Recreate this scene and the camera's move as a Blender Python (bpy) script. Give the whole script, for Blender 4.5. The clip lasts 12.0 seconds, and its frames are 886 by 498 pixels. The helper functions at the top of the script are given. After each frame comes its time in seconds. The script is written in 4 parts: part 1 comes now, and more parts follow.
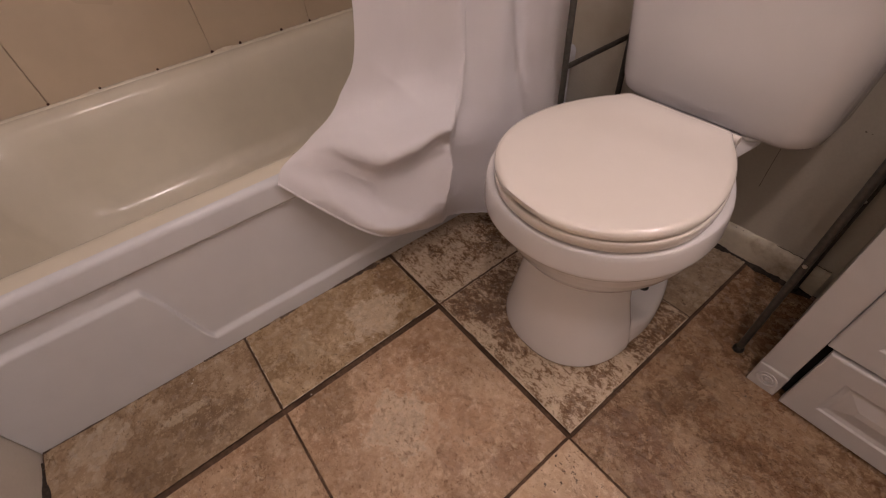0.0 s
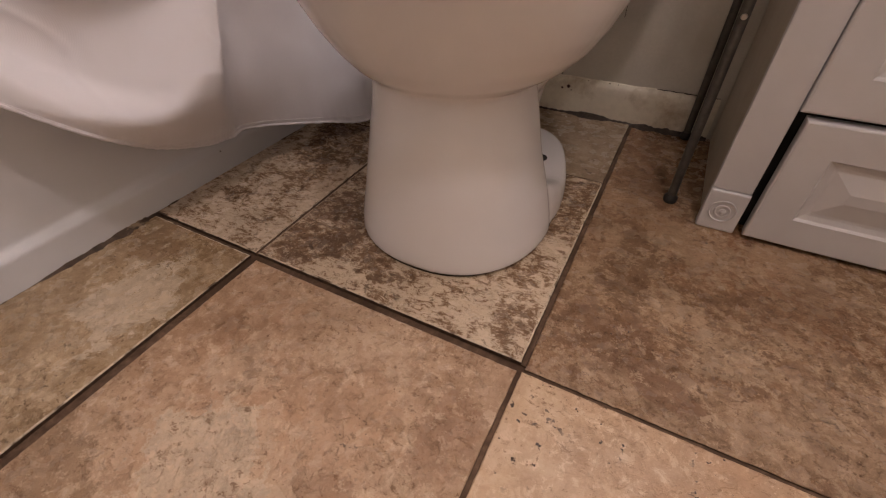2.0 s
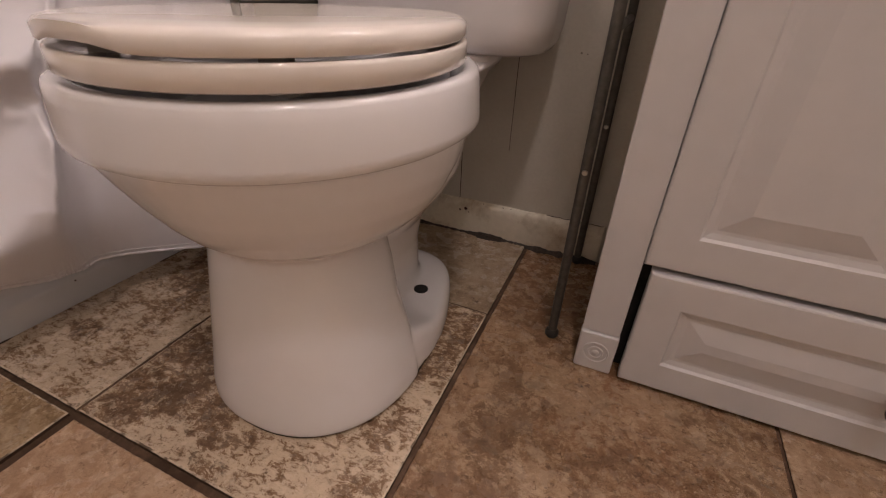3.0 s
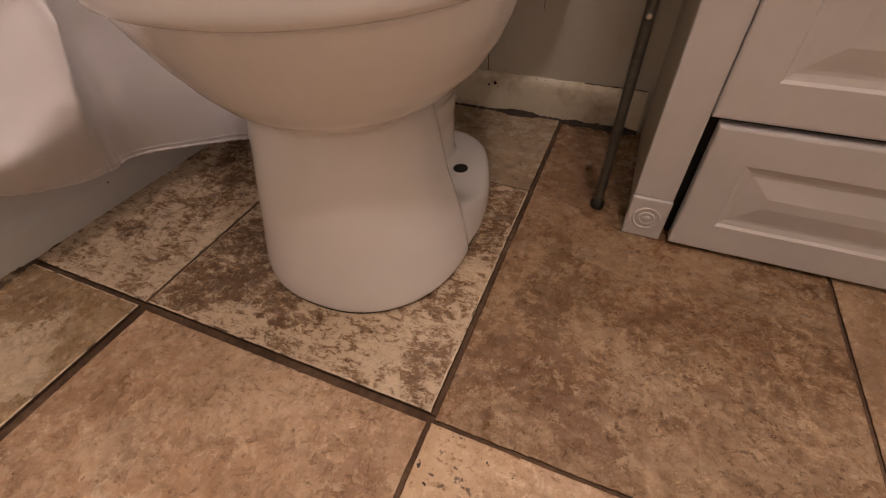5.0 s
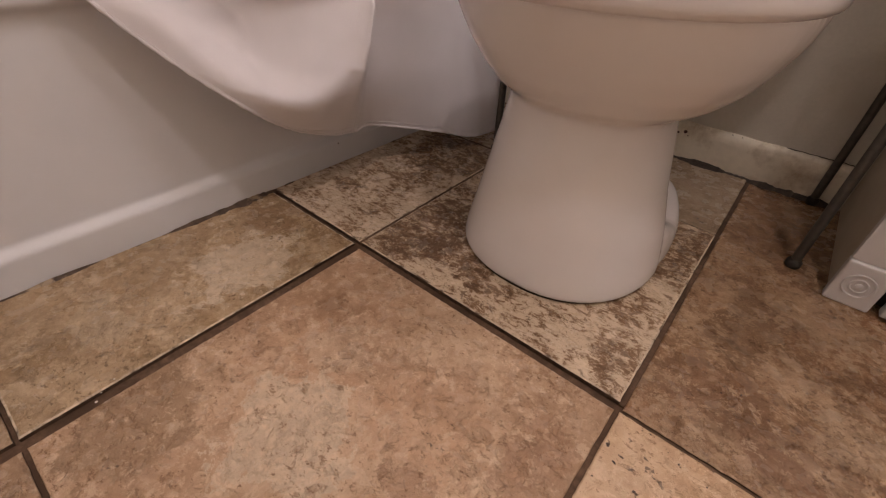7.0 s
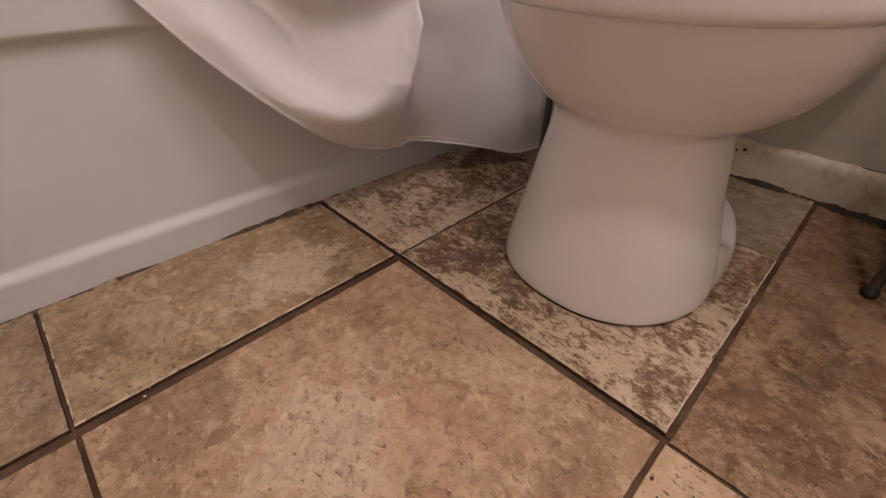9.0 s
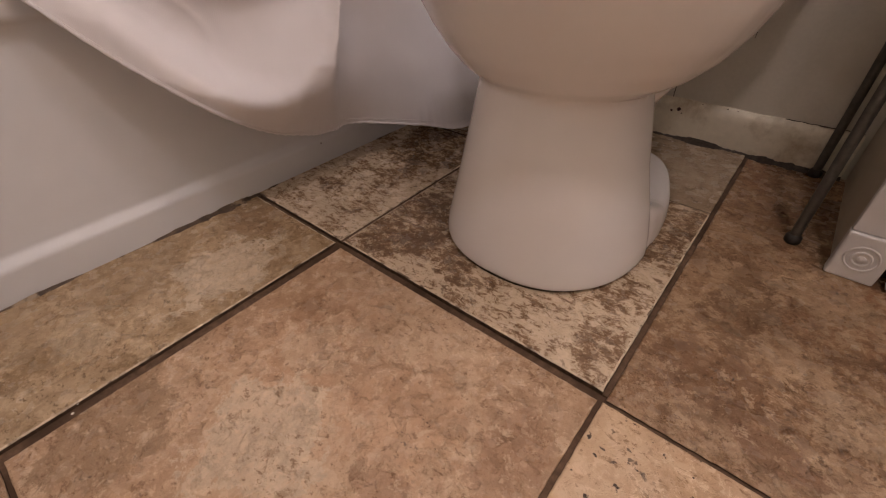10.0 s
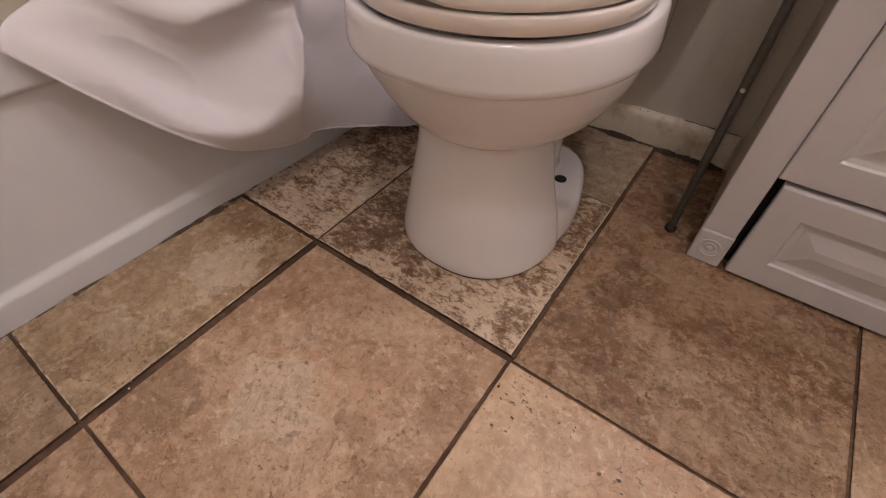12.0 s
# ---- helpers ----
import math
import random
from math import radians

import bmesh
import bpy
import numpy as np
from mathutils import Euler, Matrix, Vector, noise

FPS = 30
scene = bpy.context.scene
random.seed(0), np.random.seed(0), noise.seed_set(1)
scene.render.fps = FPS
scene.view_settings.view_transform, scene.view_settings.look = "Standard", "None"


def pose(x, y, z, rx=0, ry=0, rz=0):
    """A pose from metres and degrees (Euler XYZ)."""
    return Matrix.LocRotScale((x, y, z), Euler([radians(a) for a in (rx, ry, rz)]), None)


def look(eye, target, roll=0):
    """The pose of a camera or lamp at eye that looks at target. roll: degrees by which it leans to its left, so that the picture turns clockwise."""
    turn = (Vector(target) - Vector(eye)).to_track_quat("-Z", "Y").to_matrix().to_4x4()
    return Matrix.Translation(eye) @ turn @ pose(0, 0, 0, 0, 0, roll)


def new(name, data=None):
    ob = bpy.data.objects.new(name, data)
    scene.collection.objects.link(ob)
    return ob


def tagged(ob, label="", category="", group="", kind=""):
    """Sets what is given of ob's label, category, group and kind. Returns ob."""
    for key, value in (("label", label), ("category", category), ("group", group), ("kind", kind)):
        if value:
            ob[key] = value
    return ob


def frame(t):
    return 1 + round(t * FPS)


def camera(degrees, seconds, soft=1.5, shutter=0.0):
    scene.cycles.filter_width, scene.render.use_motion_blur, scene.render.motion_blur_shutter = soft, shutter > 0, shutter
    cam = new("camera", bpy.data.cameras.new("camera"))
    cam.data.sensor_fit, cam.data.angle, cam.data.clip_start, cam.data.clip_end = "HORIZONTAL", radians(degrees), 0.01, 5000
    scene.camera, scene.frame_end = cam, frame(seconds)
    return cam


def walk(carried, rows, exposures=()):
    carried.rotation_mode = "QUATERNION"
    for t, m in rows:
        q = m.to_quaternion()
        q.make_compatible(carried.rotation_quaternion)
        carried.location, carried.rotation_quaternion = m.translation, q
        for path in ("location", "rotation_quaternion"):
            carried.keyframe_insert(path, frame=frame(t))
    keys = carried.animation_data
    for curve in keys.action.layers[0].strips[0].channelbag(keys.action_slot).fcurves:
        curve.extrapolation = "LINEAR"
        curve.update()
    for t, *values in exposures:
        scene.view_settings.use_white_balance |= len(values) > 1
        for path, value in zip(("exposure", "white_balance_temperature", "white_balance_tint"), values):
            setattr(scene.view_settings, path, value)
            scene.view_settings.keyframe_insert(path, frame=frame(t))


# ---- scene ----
cam = camera(91.5, 12.0, 1.15)
PATH = [
    (0, (0.54, -0.331, 0.868), (-0.604, 0.432, -0.584), -6.3),
    (0.5, (0.492, -0.306, 0.626), (-0.496, 0.586, -0.867), -7.4),
    (1, (0.477, -0.277, 0.441), (-0.367, 0.85, -0.978), -2.7),
    (1.5, (0.48, -0.29, 0.423), (-0.243, 0.957, -0.963), -2.2),
    (2, (0.466, -0.279, 0.425), (-0.251, 1.026, -0.91), -1.4),
    (2.5, (0.482, -0.251, 0.436), (-0.215, 1.186, -0.768), -0.5),
    (3, (0.558, -0.145, 0.474), (-0.11, 1.43, -0.562), 1.9),
    (3.2, (0.586, -0.109, 0.474), (-0.07, 1.508, -0.504), 2.3),
    (4.8, (0.527, -0.147, 0.452), (-0.033, 1.218, -0.898), -2.9),
    (5, (0.509, -0.173, 0.438), (-0.076, 1.131, -0.962), -2.5),
    (5.5, (0.483, -0.212, 0.423), (-0.176, 1.034, -0.996), 0.0),
    (6, (0.467, -0.234, 0.423), (-0.3, 1.02, -0.932), 1.0),
    (6.5, (0.44, -0.293, 0.415), (-0.438, 0.987, -0.846), 3.8),
    (7, (0.415, -0.326, 0.409), (-0.546, 0.907, -0.838), 3.1),
    (7.2, (0.402, -0.34, 0.411), (-0.593, 0.867, -0.834), 3.5),
    (8.8, (0.414, -0.332, 0.402), (-0.734, 0.79, -0.791), 1.2),
    (9, (0.419, -0.322, 0.402), (-0.723, 0.813, -0.785), 0.6),
    (9.5, (0.429, -0.304, 0.404), (-0.669, 0.868, -0.788), 0.1),
    (10, (0.448, -0.289, 0.398), (-0.562, 0.892, -0.86), -1.6),
    (10.5, (0.451, -0.278, 0.399), (-0.486, 0.916, -0.903), -2.3),
    (11, (0.438, -0.265, 0.393), (-0.439, 0.916, -0.962), -2.7),
    (11.5, (0.438, -0.263, 0.395), (-0.381, 0.865, -1.038), -3.5),
    (12, (0.517, -0.312, 0.57), (-0.294, 0.792, -0.887), -0.4),
]
# The clip's camera opens up as it comes close to the floor.
EXPOSURE = [(0, -0.50, 6800, 15), (0.5, -0.47, 6650, 14), (1, -0.15, 6650, 10), (2, -0.02, 6550, 10), (2.5, -0.02, 6550, 10), (3, -0.08, 6550, 10), (3.2, -0.08, 6800, 10), (5, -0.08, 7450, 13), (5.5, -0.05, 7250, 12),
            (6, -0.05, 6800, 10), (6.5, -0.01, 6650, 10), (9.5, -0.02, 6700, 10), (11, -0.04, 6600, 10), (12, -0.05, 6350, 10)]
walk(cam, [(t, look(eye, target, roll)) for t, eye, target, roll in PATH], EXPOSURE)

# ---- light ----
world = bpy.data.worlds.new("world")
scene.world = world
world.use_nodes = True
world.node_tree.nodes["Background"].inputs[0].default_value = (0.30, 0.25, 0.21, 1)
world.node_tree.nodes["Background"].inputs[1].default_value = 0.05

# The lamps: globes over the vanity and a dome on the ceiling.
LAMP_COLOUR, LAMP, DOME = (1.0, 0.855, 0.85), 68.0, 146.0

# ---- materials ----


def material(name, rough=0.5, metal=0.0, spec=0.5, coat=0.0):
    m = bpy.data.materials.new(name)
    m.use_nodes = True
    b = m.node_tree.nodes["Principled BSDF"]
    b.inputs["Roughness"].default_value = rough
    b.inputs["Metallic"].default_value = metal
    b.inputs["Specular IOR Level"].default_value = spec
    b.inputs["Coat Weight"].default_value = coat
    return m, m.node_tree, b


def node(tree, kind, **values):
    n = tree.nodes.new(kind)
    for key, value in values.items():
        n.inputs[key.replace("_", " ")].default_value = value
    return n


def coords(tree, per_object=False):
    """World-sized coordinates, shifted piece by piece when asked."""
    tc = tree.nodes.new("ShaderNodeTexCoord")
    if not per_object:
        return tc.outputs["Object"]
    info = tree.nodes.new("ShaderNodeObjectInfo")
    mul = tree.nodes.new("ShaderNodeMath")
    mul.operation = "MULTIPLY"
    mul.inputs[1].default_value = 37.0
    tree.links.new(info.outputs["Random"], mul.inputs[0])
    add = tree.nodes.new("ShaderNodeVectorMath")
    add.operation = "ADD"
    tree.links.new(tc.outputs["Object"], add.inputs[0])
    tree.links.new(mul.outputs[0], add.inputs[1])
    return add.outputs[0]


def ramp(tree, source, stops):
    r = tree.nodes.new("ShaderNodeValToRGB")
    while len(r.color_ramp.elements) < len(stops):
        r.color_ramp.elements.new(0.5)
    for e, (at, c) in zip(r.color_ramp.elements, stops):
        e.position = at
        e.color = (*c, 1) if len(c) == 3 else (c[0], c[0], c[0], 1)
    tree.links.new(source, r.inputs[0])
    return r.outputs[0]


def mix(tree, fac, a, b, how="MIX"):
    m = tree.nodes.new("ShaderNodeMix")
    m.data_type, m.blend_type = "RGBA", how
    for value, socket in ((fac, m.inputs[0]), (a, m.inputs[6]), (b, m.inputs[7])):
        if isinstance(value, (int, float)):
            socket.default_value = value
        elif isinstance(value, tuple):
            socket.default_value = (*value, 1)
        else:
            tree.links.new(value, socket)
    return m.outputs[2]


def noise_at(tree, at, scale, detail=4.0, rough=0.55, distort=0.0, stretch=None):
    if stretch:
        mp = tree.nodes.new("ShaderNodeMapping")
        mp.inputs["Scale"].default_value = stretch
        tree.links.new(at, mp.inputs[0])
        at = mp.outputs[0]
    n = node(tree, "ShaderNodeTexNoise", Scale=scale, Detail=detail, Roughness=rough, Distortion=distort)
    tree.links.new(at, n.inputs["Vector"])
    return n.outputs["Fac"]


def bump(tree, shader, height, strength, distance):
    b = tree.nodes.new("ShaderNodeBump")
    b.inputs["Strength"].default_value, b.inputs["Distance"].default_value = strength, distance
    tree.links.new(height, b.inputs["Height"])
    tree.links.new(b.outputs[0], shader.inputs["Normal"])


def plain(name, colour, rough, metal=0.0, spec=0.5, grain=60.0, vary=0.06, relief=0.0005, coat=0.0, stain=None, stain_scale=7.0, stain_at=(0.55, 0.75)):
    m, t, b = material(name, rough, metal, spec, coat)
    at = coords(t)
    n = noise_at(t, at, grain, 5)
    dark, light = tuple(c * (1 - vary) for c in colour), tuple(min(1, c * (1 + vary)) for c in colour)
    c = ramp(t, n, [(0.3, dark), (0.7, light)])
    if stain:
        s = ramp(t, noise_at(t, at, stain_scale, 6, 0.65), [(stain_at[0], (0,)), (stain_at[1], (1,))])
        c = mix(t, s, c, stain)
    t.links.new(c, b.inputs["Base Color"])
    r = ramp(t, noise_at(t, at, grain * 0.2, 3), [(0.3, (rough * 0.85,)), (0.7, (min(1, rough * 1.2),))])
    t.links.new(r, b.inputs["Roughness"])
    if relief:
        bump(t, b, n, 0.5, relief)
    return m


def patch_mask(t, raw, warp, cx, cy, rx, ry, ragged=1.9, soft=0.013):
    """A ragged-edged patch round (cx, cy) of a tile, measured from its middle."""
    sub = t.nodes.new("ShaderNodeVectorMath")
    sub.operation = "SUBTRACT"
    sub.inputs[1].default_value = (cx, cy, 0)
    t.links.new(raw, sub.inputs[0])
    mul = t.nodes.new("ShaderNodeVectorMath")
    mul.operation = "MULTIPLY"
    mul.inputs[1].default_value = (1 / rx, 1 / ry, 0)
    t.links.new(sub.outputs[0], mul.inputs[0])
    ln = t.nodes.new("ShaderNodeVectorMath")
    ln.operation = "LENGTH"
    t.links.new(mul.outputs[0], ln.inputs[0])
    ma = t.nodes.new("ShaderNodeMath")
    ma.operation = "MULTIPLY_ADD"
    ma.inputs[1].default_value = ragged * 2
    t.links.new(warp, ma.inputs[0])
    t.links.new(ln.outputs["Value"], ma.inputs[2])
    edge = (1 + ragged) / 3
    half = t.nodes.new("ShaderNodeMath")
    half.operation = "MULTIPLY"
    half.inputs[1].default_value = 1 / 3
    t.links.new(ma.outputs[0], half.inputs[0])
    return ramp(t, half.outputs[0], [(edge - soft, (1,)), (edge + soft, (0,))])


def floor_tile(name, deep, mid, pale, swirl=False, patches=(), rust=0.4, pits=0.60, crumb=0.33, fine_mix=0.36):
    """Glazed floor tile that imitates travertine: clouds, crisp-edged blotches, crumbs and pits.
    patches: (x, y, half-width, half-depth, colour, strength) from the tile's middle."""
    m, t, b = material(name, 0.42, spec=0.45)
    tc = t.nodes.new("ShaderNodeTexCoord")
    raw = tc.outputs["Object"]
    at = coords(t, True)
    warp = noise_at(t, at, 17.0, 10, 0.74, 0.3)
    clouds = noise_at(t, at, 6.5, 6, 0.66, 0.3)
    if swirl:
        # cream ground with drawn-out brown flecks, which close up to solid brown inside the patches
        level = noise_at(t, at, 76.0, 10, 0.77, 0.45, (0.75, 1.4, 1.0))
        for fac, source in [(0.40, noise_at(t, at, 17.0, 6, 0.62, 0.6))] + [(-k, patch_mask(t, raw, warp, x, y, rx, ry, 1.7, 0.05)) for x, y, rx, ry, k in patches]:
            ma = t.nodes.new("ShaderNodeMath")
            ma.operation = "MULTIPLY_ADD"
            ma.inputs[1].default_value = fac
            t.links.new(source, ma.inputs[0])
            t.links.new(level, ma.inputs[2])
            level = ma.outputs[0]
        half = tuple(0.4 * p + 0.6 * q for p, q in zip(mid, pale))
        base = ramp(t, level, [(0.53, deep), (0.605, mid), (0.655, tuple(c * 1.2 for c in mid)), (0.674, half), (0.69, tuple(c * 0.96 for c in pale)), (0.80, tuple(c * 1.1 for c in pale))])
        patches = ()
    else:
        body = ramp(t, clouds, [(0.38, tuple((p + q) / 2 for p, q in zip(deep, mid))), (0.5, mid), (0.62, tuple((p + q) / 2 for p, q in zip(mid, pale)))])
        fine = ramp(t, noise_at(t, at, 46.0, 10, 0.82, 0.3), [(0.44, deep), (0.5, mid), (0.56, pale)])
        base = mix(t, fine_mix, body, fine)
        tone = noise_at(t, at, 4.6, 5, 0.62, 0.5)
        base = mix(t, ramp(t, tone, [(0.50, (0,)), (0.60, (0.5,))]), base, tuple(0.35 * p + 0.65 * q for p, q in zip(mid, pale)))
        base = mix(t, ramp(t, tone, [(0.38, (0.5,)), (0.48, (0,))]), base, tuple(0.5 * p + 0.5 * q for p, q in zip(mid, deep)))
        edge = noise_at(t, at, 9.0, 10, 0.68, 0.2)
        base = mix(t, ramp(t, edge, [(0.55, (0,)), (0.61, (0.45,))]), base, pale)
        base = mix(t, ramp(t, edge, [(0.395, (0.4,)), (0.445, (0.0,))]), base, deep)
        red = ramp(t, noise_at(t, at, 4.0, 4, 0.6), [(0.48, (0,)), (0.66, (rust,))])
        base = mix(t, red, base, (mid[0] * 1.10, mid[1] * 0.86, mid[2] * 0.76))
    for x, y, rx, ry, colour, strength in patches:
        tint = ramp(t, noise_at(t, at, 60.0, 8, 0.74), [(0.35, tuple(c * 0.72 for c in colour)), (0.55, colour), (0.7, tuple(min(1, c * 1.12) for c in colour))])
        k = mix(t, 1.0, patch_mask(t, raw, warp, x, y, rx, ry), (strength, strength, strength), "MULTIPLY")
        base = mix(t, k, base, tint)
    speck = ramp(t, noise_at(t, at, 105.0, 6, 0.8), [(0.56, (0,)), (0.60, (0.6,))])
    if not swirl:
        speck = mix(t, 1.0, speck, ramp(t, noise_at(t, at, 8.5, 4, 0.6), [(0.46, (0.1,)), (0.60, (1,))]), "MULTIPLY")
    base = mix(t, speck, base, tuple(min(1, c * 1.15) for c in pale))
    fleck = ramp(t, noise_at(t, at, 38.0, 8, 0.74, 0.35), [(0.585, (0,)), (0.605, (0.7 if swirl else 0.58,))])
    base = mix(t, fleck, base, pale)
    if not swirl:
        nests = ramp(t, noise_at(t, at, 7.0, 3, 0.6), [(0.47, (0,)), (0.56, (0.8,))])
        bits = ramp(t, noise_at(t, at, 120.0, 6, 0.7, 0.3, (0.8, 1.3, 1.0)), [(0.385, (1,)), (0.425, (0,))])
        base = mix(t, mix(t, 1.0, bits, nests, "MULTIPLY"), base, tuple(c * 0.85 for c in deep))
    # crisp pale and dark chips of the printed stone, a few millimetres across, in loose drifts
    drift = ramp(t, noise_at(t, at, 10.5, 4, 0.6), [(0.44, (0.15,)), (0.60, (1,))])
    chip_field = noise_at(t, at, 92.0, 4, 0.66, 0.5)
    base = mix(t, mix(t, 1.0, ramp(t, chip_field, [(0.575, (0,)), (0.60, (0.62 if swirl else 0.48,))]), drift, "MULTIPLY"), base, tuple(min(1, c * 1.14) for c in pale))
    drift_dark = ramp(t, noise_at(t, at, 12.5, 4, 0.62), [(0.47, (0.1,)), (0.60, (1,))])
    chip_dark = noise_at(t, at, 66.0, 5, 0.68, 0.5)
    base = mix(t, mix(t, 1.0, ramp(t, chip_dark, [(0.395, (0.7 if swirl else 0.42,)), (0.425, (0,))]), drift_dark, "MULTIPLY"), base, tuple(c * 0.92 for c in deep))
    crumbs = ramp(t, noise_at(t, at, 80.0, 5, 0.75), [(crumb + 0.01, (0.75,)), (crumb + 0.045, (0,))])
    base = mix(t, crumbs, base, tuple(c * 0.8 for c in deep))
    where = ramp(t, noise_at(t, at, 8.0, 3), [(pits, (0,)), (pits + 0.1, (1,))])
    dots = ramp(t, noise_at(t, at, 150.0 if pits > 0.5 else 105.0, 2.5, 0.55), [(0.665 if pits > 0.5 else 0.65, (0,)), (0.70 if pits > 0.5 else 0.69, (1,))])
    base = mix(t, mix(t, 1.0, dots, where, "MULTIPLY"), base, (0.045, 0.028, 0.02))
    t.links.new(base, b.inputs["Base Color"])
    r = ramp(t, noise_at(t, at, 40.0, 5), [(0.3, (0.17 if pits > 0.5 else 0.14,)), (0.7, (0.34 if pits > 0.5 else 0.26,))])
    t.links.new(r, b.inputs["Roughness"])
    relief = mix(t, 0.5, noise_at(t, at, 44.0, 4, 0.62, 0.4), noise_at(t, at, 90.0, 8, 0.78))
    relief = mix(t, 0.4, relief, mix(t, 0.5, ramp(t, chip_dark, [(0.36, (0,)), (0.47, (1,))]), chip_field))
    bump(t, b, relief, 1.0, 0.0046 if pits > 0.5 else 0.0018)
    return m


CREAM_T, BUFF_T, BROWN_T, UMBER_T = (0.56, 0.42, 0.29), (0.40, 0.265, 0.165), (0.235, 0.145, 0.085), (0.150, 0.090, 0.052)
TILE = floor_tile("travertine_tile", BROWN_T, BUFF_T, CREAM_T)
TILE_TUB = floor_tile("olive_travertine_tile", (0.185, 0.118, 0.060), (0.335, 0.226, 0.125), (0.55, 0.418, 0.275), rust=0.0, patches=(
    (0.055, 0.065, 0.055, 0.080, (0.60, 0.48, 0.345), 0.95), (0.02, -0.10, 0.05, 0.03, (0.50, 0.39, 0.26), 0.6), (-0.02, 0.165, 0.05, 0.03, (0.29, 0.185, 0.105), 0.75)))
TILE_TUB_END = floor_tile("olive_tile_with_veins", (0.17, 0.110, 0.062), (0.30, 0.204, 0.120), (0.50, 0.385, 0.265), rust=0.1, patches=(
    (-0.055, -0.115, 0.045, 0.055, (0.50, 0.40, 0.285), 0.8), (0.0, 0.035, 0.012, 0.050, (0.56, 0.45, 0.32), 0.7), (0.06, 0.10, 0.05, 0.05, (0.20, 0.13, 0.075), 0.5)))
TILE_MID = floor_tile("peach_travertine_tile", (0.265, 0.155, 0.088), (0.465, 0.314, 0.200), (0.62, 0.462, 0.322), rust=0.2, crumb=0.345, patches=(
    (-0.036, -0.030, 0.062, 0.070, (0.62, 0.485, 0.350), 0.95), (-0.076, 0.060, 0.05, 0.04, (0.57, 0.43, 0.30), 0.5), (-0.155, -0.105, 0.05, 0.07, (0.33, 0.215, 0.128), 0.75),
    (0.05, 0.065, 0.07, 0.06, (0.49, 0.31, 0.19), 0.5), (0.088, 0.000, 0.032, 0.020, (0.32, 0.185, 0.11), 0.55), (0.165, 0.095, 0.025, 0.05, (0.36, 0.215, 0.128), 0.65)))
TILE_PITTED = floor_tile("pitted_pale_tile", (0.30, 0.185, 0.105), (0.49, 0.332, 0.200), (0.63, 0.475, 0.325), rust=0.3, pits=0.46)
TILE_DARK = floor_tile("red_brown_travertine_tile", (0.135, 0.074, 0.038), (0.255, 0.150, 0.080), (0.48, 0.345, 0.225), rust=0.4, crumb=0.35, fine_mix=0.5, patches=(
    (-0.135, -0.25, 0.055, 0.040, (0.165, 0.088, 0.045), 0.65), (-0.125, -0.11, 0.04, 0.07, (0.160, 0.088, 0.045), 0.6), (-0.06, 0.16, 0.06, 0.09, (0.16, 0.09, 0.048), 0.6),
    (-0.045, -0.03, 0.05, 0.05, (0.40, 0.285, 0.18), 0.5), (0.0, -0.215, 0.055, 0.035, (0.40, 0.285, 0.18), 0.5), (-0.06, -0.295, 0.04, 0.02, (0.19, 0.095, 0.05), 0.55)))
TILE_GREY = floor_tile("greyed_pale_tile", (0.20, 0.135, 0.085), (0.34, 0.255, 0.17), (0.48, 0.385, 0.28), rust=0.0)
TILE_SWIRL = floor_tile("swirled_tile", (0.145, 0.088, 0.050), (0.225, 0.140, 0.082), (0.57, 0.455, 0.33), True, patches=(
    (-0.150, -0.10, 0.065, 0.12, 0.11), (-0.075, -0.125, 0.06, 0.045, 0.10), (-0.03, -0.155, 0.05, 0.02, 0.11), (0.15, 0.10, 0.05, 0.09, 0.10), (0.165, -0.10, 0.03, 0.06, 0.05)))
TILE_SWIRL_B = floor_tile("swirled_tile_by_tub", (0.145, 0.090, 0.052), (0.235, 0.150, 0.088), (0.56, 0.45, 0.335), True, patches=(
    (0.05, 0.13, 0.10, 0.085, 0.12), (-0.02, -0.10, 0.03, 0.018, 0.09), (0.05, -0.02, 0.03, 0.03, 0.05)))
# Worn pale bevels, brightened to carry the highlight along raised tile edges.
EDGE = plain("worn_edge_highlight", (0.60, 0.49, 0.36), 0.7, grain=160, vary=0.3, stain=(0.12, 0.08, 0.05), stain_scale=40, stain_at=(0.50, 0.60))
GROUT = plain("brown_grout", (0.135, 0.086, 0.057), 0.95, spec=0.1, grain=140, vary=0.35, relief=0.002, stain=(0.075, 0.046, 0.030), stain_scale=9, stain_at=(0.42, 0.60))
# Tile sides: grime and the shadow below proud lips, both in the colour.
SHADED_GRIME = plain("shaded_grimy_tile_side", (0.075, 0.046, 0.031), 0.9, spec=0.1, grain=130, vary=0.4, relief=0.001)
PORCELAIN = plain("white_porcelain", (0.77, 0.76, 0.775), 0.12, grain=9, vary=0.015, relief=0, coat=0.3)
SEAT_WHITE = plain("seat_enamel", (0.82, 0.77, 0.72), 0.10, grain=12, vary=0.015, relief=0, coat=0.2)
TUB_WHITE = plain("tub_enamel", (0.67, 0.69, 0.73), 0.2, grain=14, vary=0.02, relief=0, coat=0.2)
CREAM = plain("tub_inner_enamel", (0.74, 0.70, 0.60), 0.18, grain=14, vary=0.03, relief=0, coat=0.2)
ROOM_PAINT = plain("warm_paint", (0.60, 0.56, 0.495), 0.6, grain=160, vary=0.03, relief=0.0006)
PAINT = plain("wall_paint", (0.55, 0.52, 0.455), 0.6, grain=160, vary=0.04, relief=0.0006, stain=(0.49, 0.45, 0.375), stain_scale=5.0)
